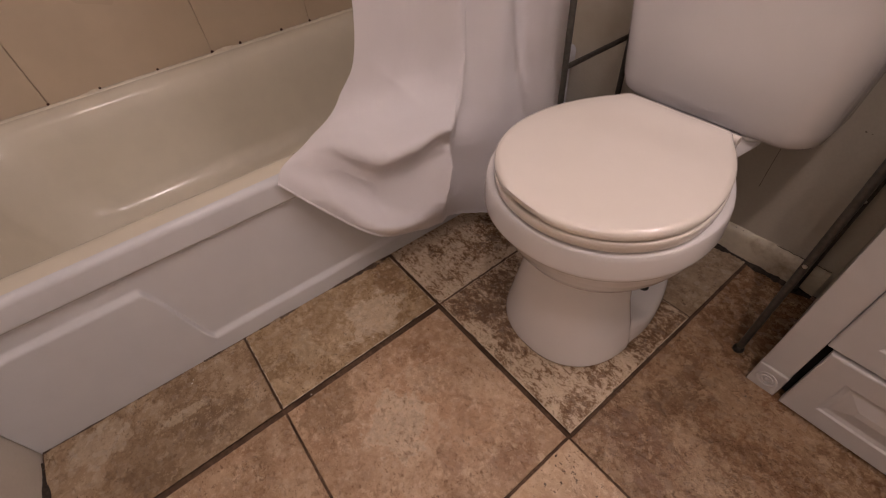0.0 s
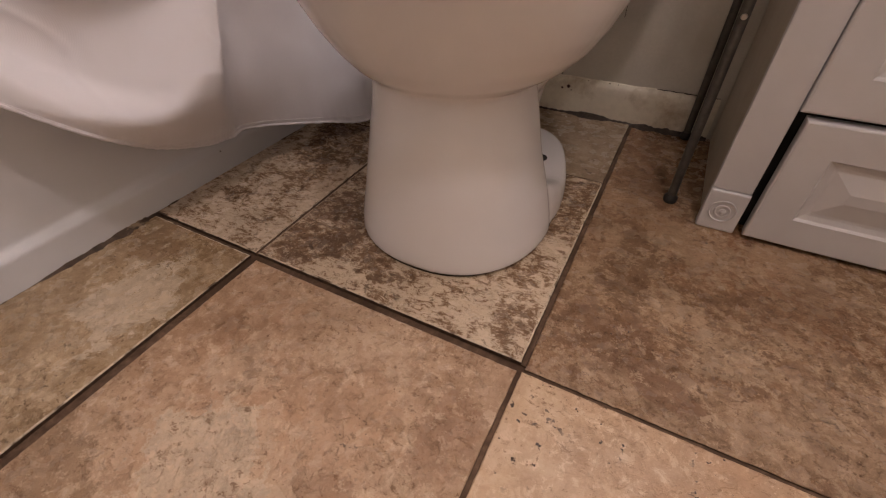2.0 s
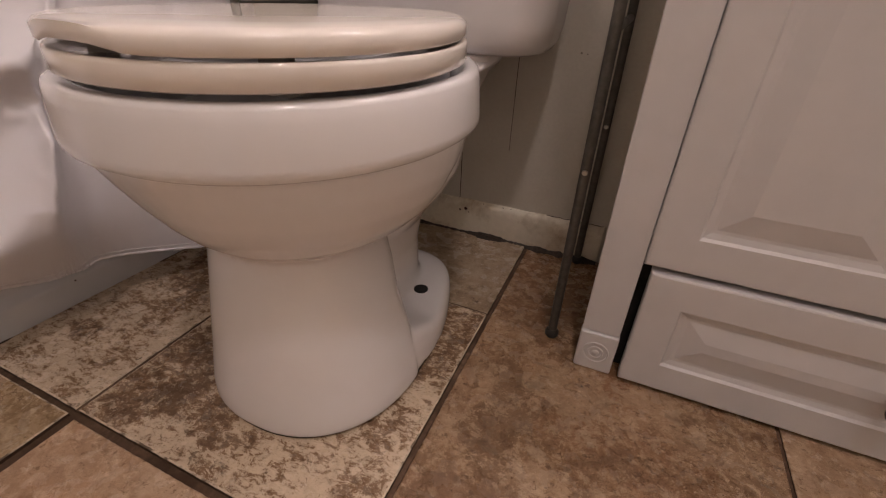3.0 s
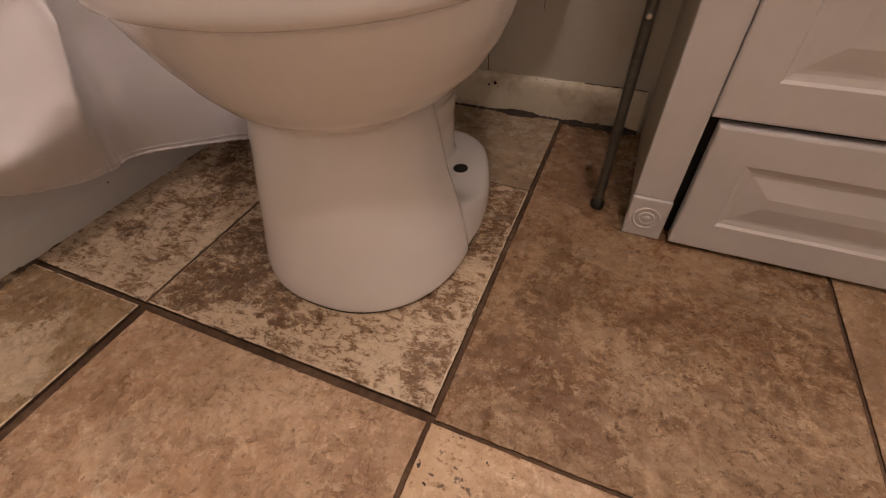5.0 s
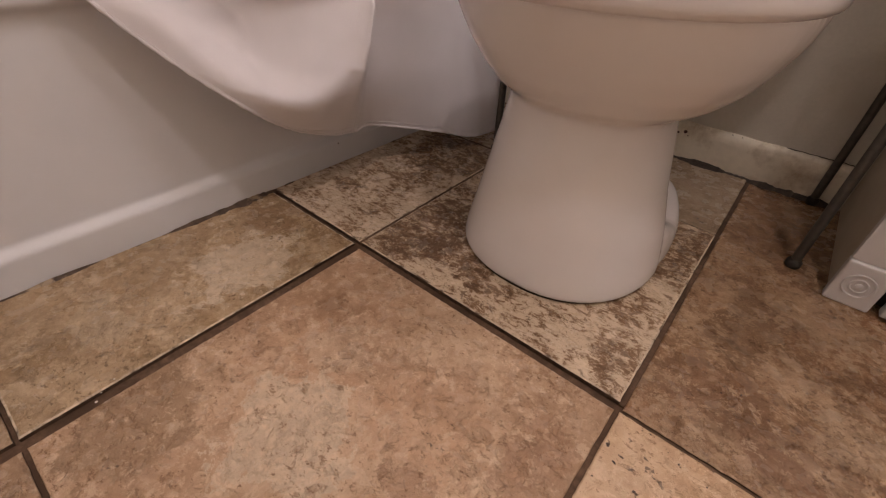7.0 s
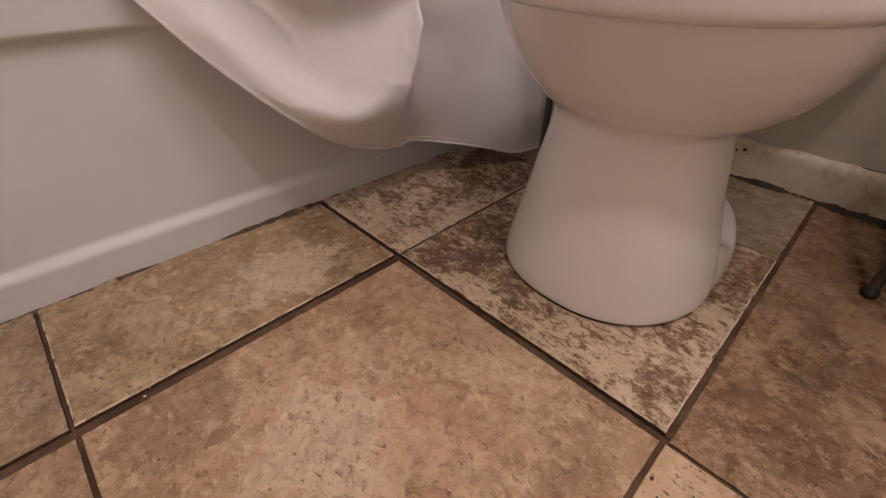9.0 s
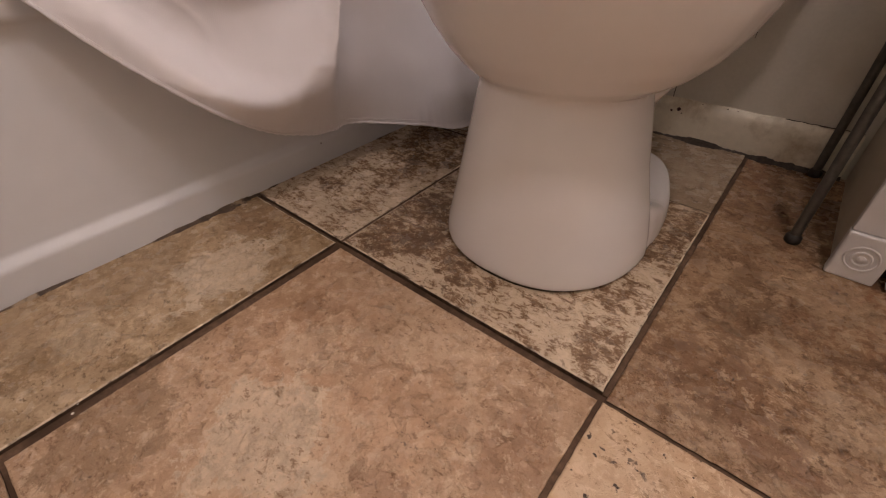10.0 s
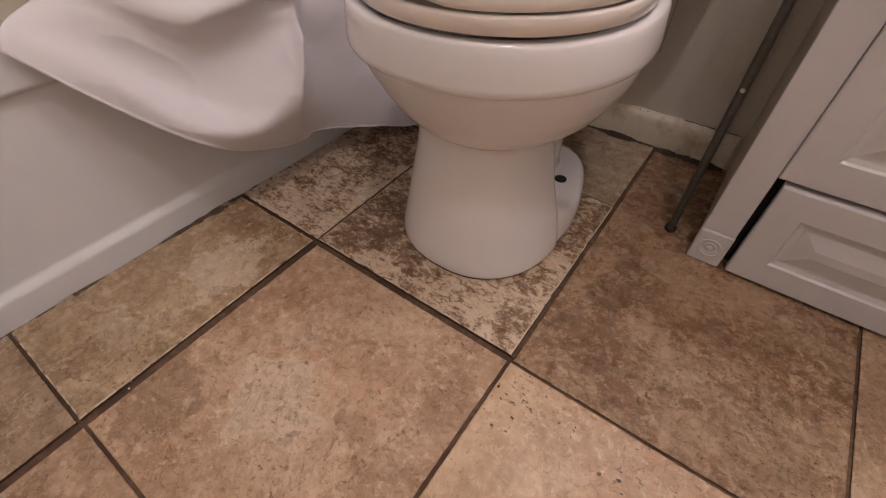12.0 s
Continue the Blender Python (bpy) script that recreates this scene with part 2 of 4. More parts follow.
BASE_PAINT = plain("baseboard_paint", (0.68, 0.63, 0.52), 0.5, grain=90, vary=0.06, stain=(0.38, 0.30, 0.20), stain_scale=14, stain_at=(0.50, 0.70))
VANITY = plain("white_cabinet_foil", (0.59, 0.58, 0.59), 0.38, grain=25, vary=0.02, relief=0.0002)
# Toned darker than the fronts so the side bounces less light onto the bowl.
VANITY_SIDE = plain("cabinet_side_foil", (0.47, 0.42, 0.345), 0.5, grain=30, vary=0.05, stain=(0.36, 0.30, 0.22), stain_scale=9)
# Black that stands for the shade in cabinet gaps and bolt holes.
BLACK = plain("gap_shade_black", (0.012, 0.011, 0.010), 0.8, relief=0)
METAL = plain("grey_lacquered_metal", (0.10, 0.095, 0.085), 0.42, metal=0.6, grain=120, vary=0.2, relief=0.0003)
RUBBER = plain("black_rubber", (0.02, 0.018, 0.016), 0.6)
STEEL = plain("screw_steel", (0.55, 0.53, 0.50), 0.3, metal=1.0)
PEWTER = plain("brushed_pewter", (0.22, 0.20, 0.17), 0.35, metal=1.0, grain=90, vary=0.15)
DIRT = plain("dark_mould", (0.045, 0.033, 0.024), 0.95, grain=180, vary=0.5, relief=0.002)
CAULK = plain("dirty_caulk", (0.075, 0.05, 0.034), 0.85, grain=90, vary=0.4, relief=0.001, stain=(0.34, 0.26, 0.18), stain_scale=20, stain_at=(0.56, 0.62))
PALE_CAULK = plain("yellowed_caulk", (0.66, 0.60, 0.49), 0.6, grain=60, vary=0.08, relief=0.0008, stain=(0.13, 0.09, 0.06), stain_scale=17, stain_at=(0.64, 0.68))
WALL_TILE = plain("beige_wall_tile", (0.58, 0.485, 0.37), 0.3, grain=8, vary=0.05, relief=0.0003)
WALL_GROUT = plain("beige_wall_grout", (0.52, 0.43, 0.325), 0.8, grain=60, vary=0.12, stain=(0.10, 0.07, 0.05), stain_scale=12, stain_at=(0.60, 0.68))
CEILING = plain("ceiling_paint", (0.75, 0.73, 0.70), 0.8)
DOTS = plain("mould_spot", (0.05, 0.02, 0.015), 0.9)


def cloth_material():
    m, t, b = material("white_polyester", 0.62)
    at = coords(t)
    w = node(t, "ShaderNodeTexWave", Scale=420.0, Distortion=0.4)
    t.links.new(at, w.inputs["Vector"])
    n = noise_at(t, at, 12.0, 4)
    t.links.new(ramp(t, n, [(0.3, (0.86, 0.85, 0.89)), (0.7, (0.90, 0.89, 0.93))]), b.inputs["Base Color"])
    b.inputs["Sheen Weight"].default_value = 0.25
    bump(t, b, w.outputs["Fac"], 0.12, 0.0003)
    tl = t.nodes.new("ShaderNodeBsdfTranslucent")
    tl.inputs[0].default_value = (0.92, 0.88, 0.86, 1)
    ms = t.nodes.new("ShaderNodeMixShader")
    ms.inputs[0].default_value = 0.30
    t.links.new(b.outputs[0], ms.inputs[1])
    t.links.new(tl.outputs[0], ms.inputs[2])
    t.links.new(ms.outputs[0], t.nodes["Material Output"].inputs[0])
    return m


CLOTH = cloth_material()


def glow_material(name, colour, strength):
    m, t, b = material(name, 0.4)
    b.inputs["Base Color"].default_value = (0.9, 0.88, 0.84, 1)
    b.inputs["Emission Color"].default_value = (*colour, 1)
    b.inputs["Emission Strength"].default_value = strength
    return m


# ---- mesh helpers ----


def mesh_object(name, bm, mat, smooth=False, sharp=40):
    bmesh.ops.recalc_face_normals(bm, faces=bm.faces[:])
    me = bpy.data.meshes.new(name)
    for f in bm.faces:
        f.smooth = smooth
    if smooth:
        lim = radians(sharp)
        for e in bm.edges:
            if len(e.link_faces) == 2 and e.calc_face_angle(0) > lim:
                e.smooth = False
    bm.to_mesh(me)
    bm.free()
    me.materials.append(mat)
    return new(name, me)


def part(name, bm, mat, parent, label="", smooth=False, sharp=40):
    ob = mesh_object(name, bm, mat, smooth, sharp)
    ob.parent = parent
    return tagged(ob, label=label)


def empty(name, label, category, group="", kind="", at=(0, 0, 0)):
    ob = new(name)
    ob.empty_display_size = 0.05
    ob.location = at
    return tagged(ob, label, category, group, kind)


def box(x0, x1, y0, y1, z0, z1, bevel=0.0, steps=2, bm=None):
    b = bmesh.new()
    bmesh.ops.create_cube(b, size=1.0)
    for v in b.verts:
        v.co = Vector(((x0 + x1) / 2 + v.co.x * (x1 - x0), (y0 + y1) / 2 + v.co.y * (y1 - y0), (z0 + z1) / 2 + v.co.z * (z1 - z0)))
    if bevel:
        bmesh.ops.bevel(b, geom=b.edges[:], offset=bevel, segments=steps, profile=0.5, affect="EDGES")
    return b


def joined(*parts):
    out = bmesh.new()
    for p in parts:
        me = bpy.data.meshes.new("tmp")
        p.to_mesh(me)
        p.free()
        out.from_mesh(me)
        bpy.data.meshes.remove(me)
    return out


def loft(rings, cap_start=True, cap_end=True, bm=None):
    bm = bm or bmesh.new()
    rows = [[bm.verts.new(p) for p in r] for r in rings]
    for a, b in zip(rows, rows[1:]):
        n = len(a)
        for i in range(n):
            bm.faces.new((a[i], a[(i + 1) % n], b[(i + 1) % n], b[i]))
    if cap_start:
        bm.faces.new(list(reversed(rows[0])))
    if cap_end:
        bm.faces.new(rows[-1])
    return bm


def tube(points, r, n=14, bm=None):
    rings = []
    pts = [Vector(p) for p in points]
    for i, p in enumerate(pts):
        d = (pts[min(i + 1, len(pts) - 1)] - pts[max(i - 1, 0)]).normalized()
        q = d.to_track_quat("Z", "Y")
        rr = r[i] if isinstance(r, (list, tuple)) else r
        rings.append([p + q @ Vector((math.cos(6.2832 * k / n) * rr, math.sin(6.2832 * k / n) * rr, 0)) for k in range(n)])
    return loft(rings, bm=bm)


def smoothstep(a, b, x):
    u = min(1, max(0, (x - a) / (b - a)))
    return u * u * (3 - 2 * u)


def catmull(p, u):
    """A smooth curve through evenly spaced values; u from 0 to 1."""
    n = len(p) - 1
    s = min(max(u, 0), 1) * n
    i = min(int(s), n - 1)
    f = s - i
    a, b, c, d = p[max(i - 1, 0)], p[i], p[i + 1], p[min(i + 2, n)]
    return 0.5 * (2 * b + (c - a) * f + (2 * a - 5 * b + 4 * c - d) * f * f + (3 * b - a - 3 * c + d) * f ** 3)


# ---- the room ----
BACK, NEAR, LEFT, RIGHT, TOP = 0.675, -0.845, -0.985, 1.62, 2.40


def shell():
    w = tagged(mesh_object("wall_north", box(LEFT - 0.1, RIGHT + 0.1, BACK, BACK + 0.1, -0.03, TOP), PAINT), "off-white painted wall behind the toilet", "wall", kind="structure")
    tagged(mesh_object("wall_south", box(LEFT - 0.1, RIGHT + 0.1, NEAR - 0.1, NEAR, -0.03, TOP), ROOM_PAINT), "cream painted wall at the end of the tub", "wall", kind="structure")
    tagged(mesh_object("wall_east", box(RIGHT, RIGHT + 0.1, NEAR, BACK, -0.03, TOP), ROOM_PAINT), "cream painted side wall", "wall", kind="structure")
    tagged(mesh_object("ceiling", box(LEFT - 0.1, RIGHT + 0.1, NEAR - 0.1, BACK + 0.1, TOP, TOP + 0.1), CEILING), "white painted ceiling", "ceiling", kind="structure")
    ww = tagged(mesh_object("wall_west", box(LEFT - 0.1, LEFT, NEAR, BACK, -0.03, TOP), WALL_GROUT), "beige tiled wall above the bathtub", "wall", kind="structure")
    return w, ww


wall_north, wall_west = shell()

floor = tagged(mesh_object("floor", box(LEFT, RIGHT, NEAR, BACK, -0.04, -0.003), GROUT), "travertine-look tiled floor with dark brown grout", "floor", kind="structure")

# ---- bathtub ----
TUB_H, SKEW = 0.368, 0.026


def tub_line(y):
    """The foot of the apron; the tub stands a little askew."""
    return -0.224 + SKEW * y


def apron_depth(y, z):
    """How far the apron's face stands proud of its panel."""
    edge = 0.052 + 0.203 * smoothstep(-0.455, -0.515, y)
    proud = 0.010 * (1 - smoothstep(edge - 0.006, edge + 0.012, z))
    lip = 0.012 * smoothstep(0.299, 0.312, z)
    return proud + lip


def bathtub():
    tub = empty("bathtub", "white enamelled bathtub with moulded apron and cream inside", "bathtub", at=(-0.6, -0.08, 0))
    inv = Matrix.Translation((0.6, 0.08, 0))
    y0, y1 = NEAR + 0.002, BACK - 0.002
    ys = sorted({y0, y1, *[y0 + (y1 - y0) * i / 60 for i in range(61)], *[-0.545 + 0.0025 * i for i in range(49)]})
    zs = sorted({0.0, *[0.02 + 0.003 * i for i in range(99)], *[0.318 + 0.004 * i for i in range(6)]})
    bm = bmesh.new()
    profile = []
    for y in ys:
        col = [Vector((tub_line(y) - 0.010 + apron_depth(y, z), y, z)) for z in zs]
        x_front = tub_line(y) + 0.002
        r = 0.016
        for k in range(9):
            a = k / 8 * math.pi / 2
            col.append(Vector((x_front - r + r * math.cos(a), y, TUB_H - r + r * math.sin(a))))
        profile.append(col)
    rows = [[bm.verts.new(v) for v in col] for col in profile]
    for a, b in zip(rows, rows[1:]):
        for i in range(len(a) - 1):
            bm.faces.new((a[i], b[i], b[i + 1], a[i + 1]))
    ap = part("apron", bm, TUB_WHITE, tub, "white apron with a moulded step", True, 60)
    ap.matrix_parent_inverse = inv
    # rim and basin: stacked rounded rings
    cx, cy = (-0.240 + LEFT) / 2, (y0 + y1) / 2

    def ring(hx, hy, z, r, dx=0.0, dy=0.0, n=10):
        pts = []
        for sx, sy, a0 in ((1, 1, 0), (-1, 1, 90), (-1, -1, 180), (1, -1, 270)):
            for k in range(n + 1):
                a = radians(a0 + 90 * k / n)
                y = cy + dy + sy * (hy - r) + r * math.sin(a)
                x = cx + dx + sx * (hx - r) + r * math.cos(a)
                pts.append(Vector((x + SKEW * (y - cy) * (1 if sx > 0 else 0.3), y, z)))
        return pts
    hx, hy = (-0.240 - LEFT) / 2, (y1 - y0) / 2
    rings = [ring(hx + 0.002, hy, TUB_H, 0.004), ring(hx - 0.030, hy - 0.045, TUB_H + 0.0015, 0.10), ring(hx - 0.045, hy - 0.06, TUB_H - 0.001, 0.11), ring(hx - 0.058, hy - 0.072, TUB_H - 0.008, 0.11),
             ring(hx - 0.068, hy - 0.084, TUB_H - 0.022, 0.12), ring(hx - 0.080, hy - 0.10, TUB_H - 0.06, 0.13), ring(hx - 0.092, hy - 0.125, 0.20, 0.14),
             ring(hx - 0.108, hy - 0.16, 0.11, 0.15), ring(hx - 0.125, hy - 0.185, 0.075, 0.15), ring(hx - 0.16, hy - 0.22, 0.056, 0.13), ring(hx - 0.22, hy - 0.3, 0.050, 0.08)]
    bs = part("basin", loft(rings, False, True), CREAM, tub, "cream enamelled basin and rim", True, 70)
    bs.matrix_parent_inverse = inv
    # upstand against the tiles
    fl = part("upstand", box(LEFT + 0.001, LEFT + 0.022, y0, y1, TUB_H - 0.012, TUB_H + 0.005, 0.006, 3), CREAM, tub, "", True)
    fl.matrix_parent_inverse = inv
    return tub


bathtub()


def ragged_strip(name, mat, along, x_of, z0, height, depth, seed, label, category, step=0.006, gap=0.0, lump=None, least=0.22):
    """A ragged bead that runs along y (along = (y0, y1)) with an uneven outline."""
    rnd = random.Random(seed)
    bm = bmesh.new()
    n = int((along[1] - along[0]) / step)
    last = None
    for i in range(n + 1):
        y = along[0] + (along[1] - along[0]) * i / n
        k = least + 1.5 * max(0.0, noise.noise(Vector((y * 11, seed, 0))) + 0.05) + 0.7 * max(0.0, noise.noise(Vector((y * 47, seed, 3)))) + 0.25 * rnd.random()
        if lump:
            k = 0.30 + 0.55 * k + 1.1 * math.exp(-((y - lump) / 0.045) ** 2) * (0.6 + 0.8 * rnd.random())
        d, h = depth * k, height * min(1.4, k)
        if noise.noise(Vector((y * 14, seed + 5, 0))) < gap - 0.35:
            d, h = depth * 0.12, height * 0.2
        x = x_of(y)
        row = [bm.verts.new(p) for p in ((x, y, z0 + h), (x + d * 0.55, y, z0 + h * 0.55), (x + d, y, z0), (x, y, z0))]
        if last:
            for a in range(4):
                bm.faces.new((last[a], last[(a + 1) % 4], row[(a + 1) % 4], row[a]))
        else:
            bm.faces.new(row)
        last = row
    bm.faces.new(list(reversed(last)))
    return tagged(mesh_object(name, bm, mat, True), label, category, kind="structure")


ragged_strip("caulk_trim", CAULK, (NEAR + 0.005, 0.62), lambda y: tub_line(y) + 0.0005, 0.0, 0.006, 0.009, 3, "brown stained caulk bead along the tub foot", "caulk", 0.005, 0.0, -0.055)

# ---- shower curtain ----


def shower_curtain():
    rows = [
        # free edge, then column by column towards the back wall; each from rod to hem
        [(-0.27, 0.1, 1.3), (-0.262, 0.065, 0.62), (-0.262, -0.01, 0.455), (-0.25, -0.1, 0.405), (-0.24, -0.14, 0.394), (-0.232, -0.17, 0.386), (-0.224, -0.188, 0.376), (-0.216, -0.198, 0.361)],
        [(-0.26, 0.14, 1.3), (-0.25, 0.11, 0.62), (-0.246, 0.04, 0.44), (-0.203, -0.055, 0.405), (-0.214, -0.084, 0.374), (-0.207, -0.106, 0.336), (-0.181, -0.123, 0.305), (-0.179, -0.133, 0.271)],
        [(-0.25, 0.19, 1.3), (-0.24, 0.17, 0.6), (-0.232, 0.11, 0.43), (-0.138, 0, 0.372), (-0.177, -0.016, 0.317), (-0.171, -0.032, 0.254), (-0.127, -0.055, 0.222), (-0.131, -0.061, 0.192)],
        [(-0.23, 0.22, 1.3), (-0.222, 0.205, 0.6), (-0.212, 0.165, 0.432), (-0.112, 0.065, 0.375), (-0.162, 0.052, 0.315), (-0.132, 0.04, 0.219), (-0.11, 0.016, 0.179), (-0.146, 0.019, 0.131)],
        [(-0.2, 0.25, 1.3), (-0.182, 0.245, 0.61), (-0.165, 0.215, 0.445), (-0.098, 0.15, 0.39), (-0.138, 0.133, 0.337), (-0.109, 0.115, 0.262), (-0.096, 0.085, 0.188), (-0.152, 0.087, 0.103)],
        [(-0.205, 0.265, 1.3), (-0.182, 0.262, 0.62), (-0.155, 0.23, 0.46), (-0.11, 0.175, 0.395), (-0.127, 0.155, 0.342), (-0.1, 0.139, 0.289), (-0.092, 0.108, 0.194), (-0.153, 0.115, 0.098)],
        [(-0.21, 0.28, 1.3), (-0.188, 0.272, 0.62), (-0.16, 0.242, 0.46), (-0.118, 0.192, 0.398), (-0.136, 0.173, 0.344), (-0.13, 0.157, 0.282), (-0.106, 0.124, 0.192), (-0.151, 0.133, 0.096)],
        [(-0.23, 0.3, 1.3), (-0.2, 0.28, 0.62), (-0.175, 0.26, 0.46), (-0.145, 0.215, 0.38), (-0.135, 0.195, 0.329), (-0.136, 0.18, 0.265), (-0.131, 0.167, 0.173), (-0.156, 0.179, 0.091)],
        [(-0.18, 0.37, 1.3), (-0.165, 0.36, 0.62), (-0.15, 0.34, 0.45), (-0.135, 0.32, 0.37), (-0.124, 0.31, 0.31), (-0.118, 0.3, 0.24), (-0.112, 0.295, 0.15), (-0.105, 0.3, 0.058)],
        [(-0.21, 0.43, 1.3), (-0.19, 0.43, 0.62), (-0.165, 0.42, 0.45), (-0.14, 0.41, 0.37), (-0.125, 0.4, 0.31), (-0.11, 0.395, 0.24), (-0.092, 0.39, 0.14), (-0.08, 0.385, 0.03)],
        [(-0.15, 0.49, 1.3), (-0.13, 0.49, 0.62), (-0.12, 0.485, 0.45), (-0.11, 0.48, 0.37), (-0.1, 0.475, 0.31), (-0.09, 0.47, 0.24), (-0.075, 0.47, 0.14), (-0.062, 0.465, 0.034)],
        [(-0.2, 0.6, 1.3), (-0.19, 0.6, 0.62), (-0.175, 0.59, 0.45), (-0.16, 0.57, 0.37), (-0.14, 0.56, 0.31), (-0.125, 0.55, 0.24), (-0.105, 0.54, 0.14), (-0.1, 0.53, 0.04)],
    ]
    net = np.array(rows)
    net[1:8, 3, 0] -= 0.004
    net[1:8, 4, 0] += 0.010
    net[1:8, 5, 0] += 0.004
    nu, nv = 190, 120
    bm = bmesh.new()
    grid = []
    for i in range(nu + 1):
        col = [catmull(net[:, j], i / nu) for j in range(net.shape[1])]
        line = []
        for j in range(nv + 1):
            v = j / nv
            v = 0.2 * v / 0.1 if v < 0.1 else 0.2 + 0.8 * (v - 0.1) / 0.9
            p = Vector(catmull(col, v))
            w = noise.noise(Vector((p.y * 9, p.z * 7, 1.7))) * 0.005 + noise.noise(Vector((p.y * 30, p.z * 26, 4.1))) * 0.0012
            u = i / nu
            ridge = 1 - abs(noise.noise(Vector((p.y * 13 + p.z * 9, p.z * 11 - p.y * 6, 7.7))))
            w += 0.003 * (ridge ** 5 - 0.35) * smoothstep(0.55, 0.45, u)
            # creases that fan out from the pinched corner of the fold
            py, pz = p.y - 0.165, p.z - 0.325
            far = math.hypot(py, pz)
            fan = math.atan2(pz, -py)
            w += 0.0042 * math.sin(fan * 5.5 + 0.8) * smoothstep(0.008, 0.04, far) * smoothstep(0.17, 0.06, far) * smoothstep(0.57, 0.50, u)
            w += 0.0022 * noise.noise(Vector((u * 95, 0, 2.2))) * smoothstep(0.90, 1.0, v)
            p.x += w * smoothstep(0.9, 0.4, p.z) * smoothstep(0.0, 0.12, u)
            line.append(bm.verts.new(p))
        grid.append(line)
    for a, b in zip(grid, grid[1:]):
        for j in range(nv):
            bm.faces.new((a[j], a[j + 1], b[j + 1], b[j]))
    hem_path = [g[-1].co.copy() for g in grid]
    seam_path = [g[-4].co + Vector((0.0004, -0.0004, 0.0)) for g in grid]
    curtain = empty("shower_curtain", "white fabric shower curtain draped over the tub rim", "curtain", at=(-0.2, 0.3, 0.03))
    inv = Matrix.Translation((0.2, -0.3, -0.03))
    cl = part("cloth", bm, CLOTH, curtain, "", True, 80)
    cl.matrix_parent_inverse = inv
    md = cl.modifiers.new("thickness", "SOLIDIFY")
    md.thickness = 0.0008
    hem = bmesh.new()
    rings = []
    for k, p in enumerate(hem_path):
        d = (hem_path[min(k + 1, nu)] - hem_path[max(k - 1, 0)]).normalized()
        q = d.to_track_quat("Z", "Y")
        rr = 0.0022 + 0.0005 * math.sin(k * 1.9)
        rings.append([p + q @ Vector((math.cos(0.7854 * a) * rr, math.sin(0.7854 * a) * rr, 0)) for a in range(8)])
    hm = part("hem", loft(rings, bm=hem), CLOTH, curtain, "stitched hem", True)
    hm.matrix_parent_inverse = inv
    st = part("stitching", tube(seam_path, 0.0007, 6), CLOTH, curtain, "raised seam above the hem", True)
    st.matrix_parent_inverse = inv
    return curtain


shower_curtain()

# ---- toilet ----
TX = 0.222
BASE_Z = 0.0045


def section(z, front, back, w, y0, pinch=0.0, power=2.0, n=72, pf=2.25, reach=(0.1, 0.75), cx=None):
    """One level outline of the ceramic: round in front, straighter behind."""
    pts = []
    for k in range(n):
        a = 2 * math.pi * k / n
        s, c = math.sin(a), math.cos(a)
        if s < 0:
            e = 2 / pf
            y, x = y0 - (y0 - front) * abs(s) ** e, w * math.copysign(abs(c) ** e, c)
        else:
            e = 2 / power
            y = y0 + (back - y0) * abs(s) ** e
            x = w * math.copysign(abs(c) ** e, c)
            u = (y - y0) / (back - y0)
            x *= 1 - pinch * smoothstep(reach[0], reach[1], u)
        pts.append(Vector(((TX if cx is None else cx) + x, y, z)))
    return pts


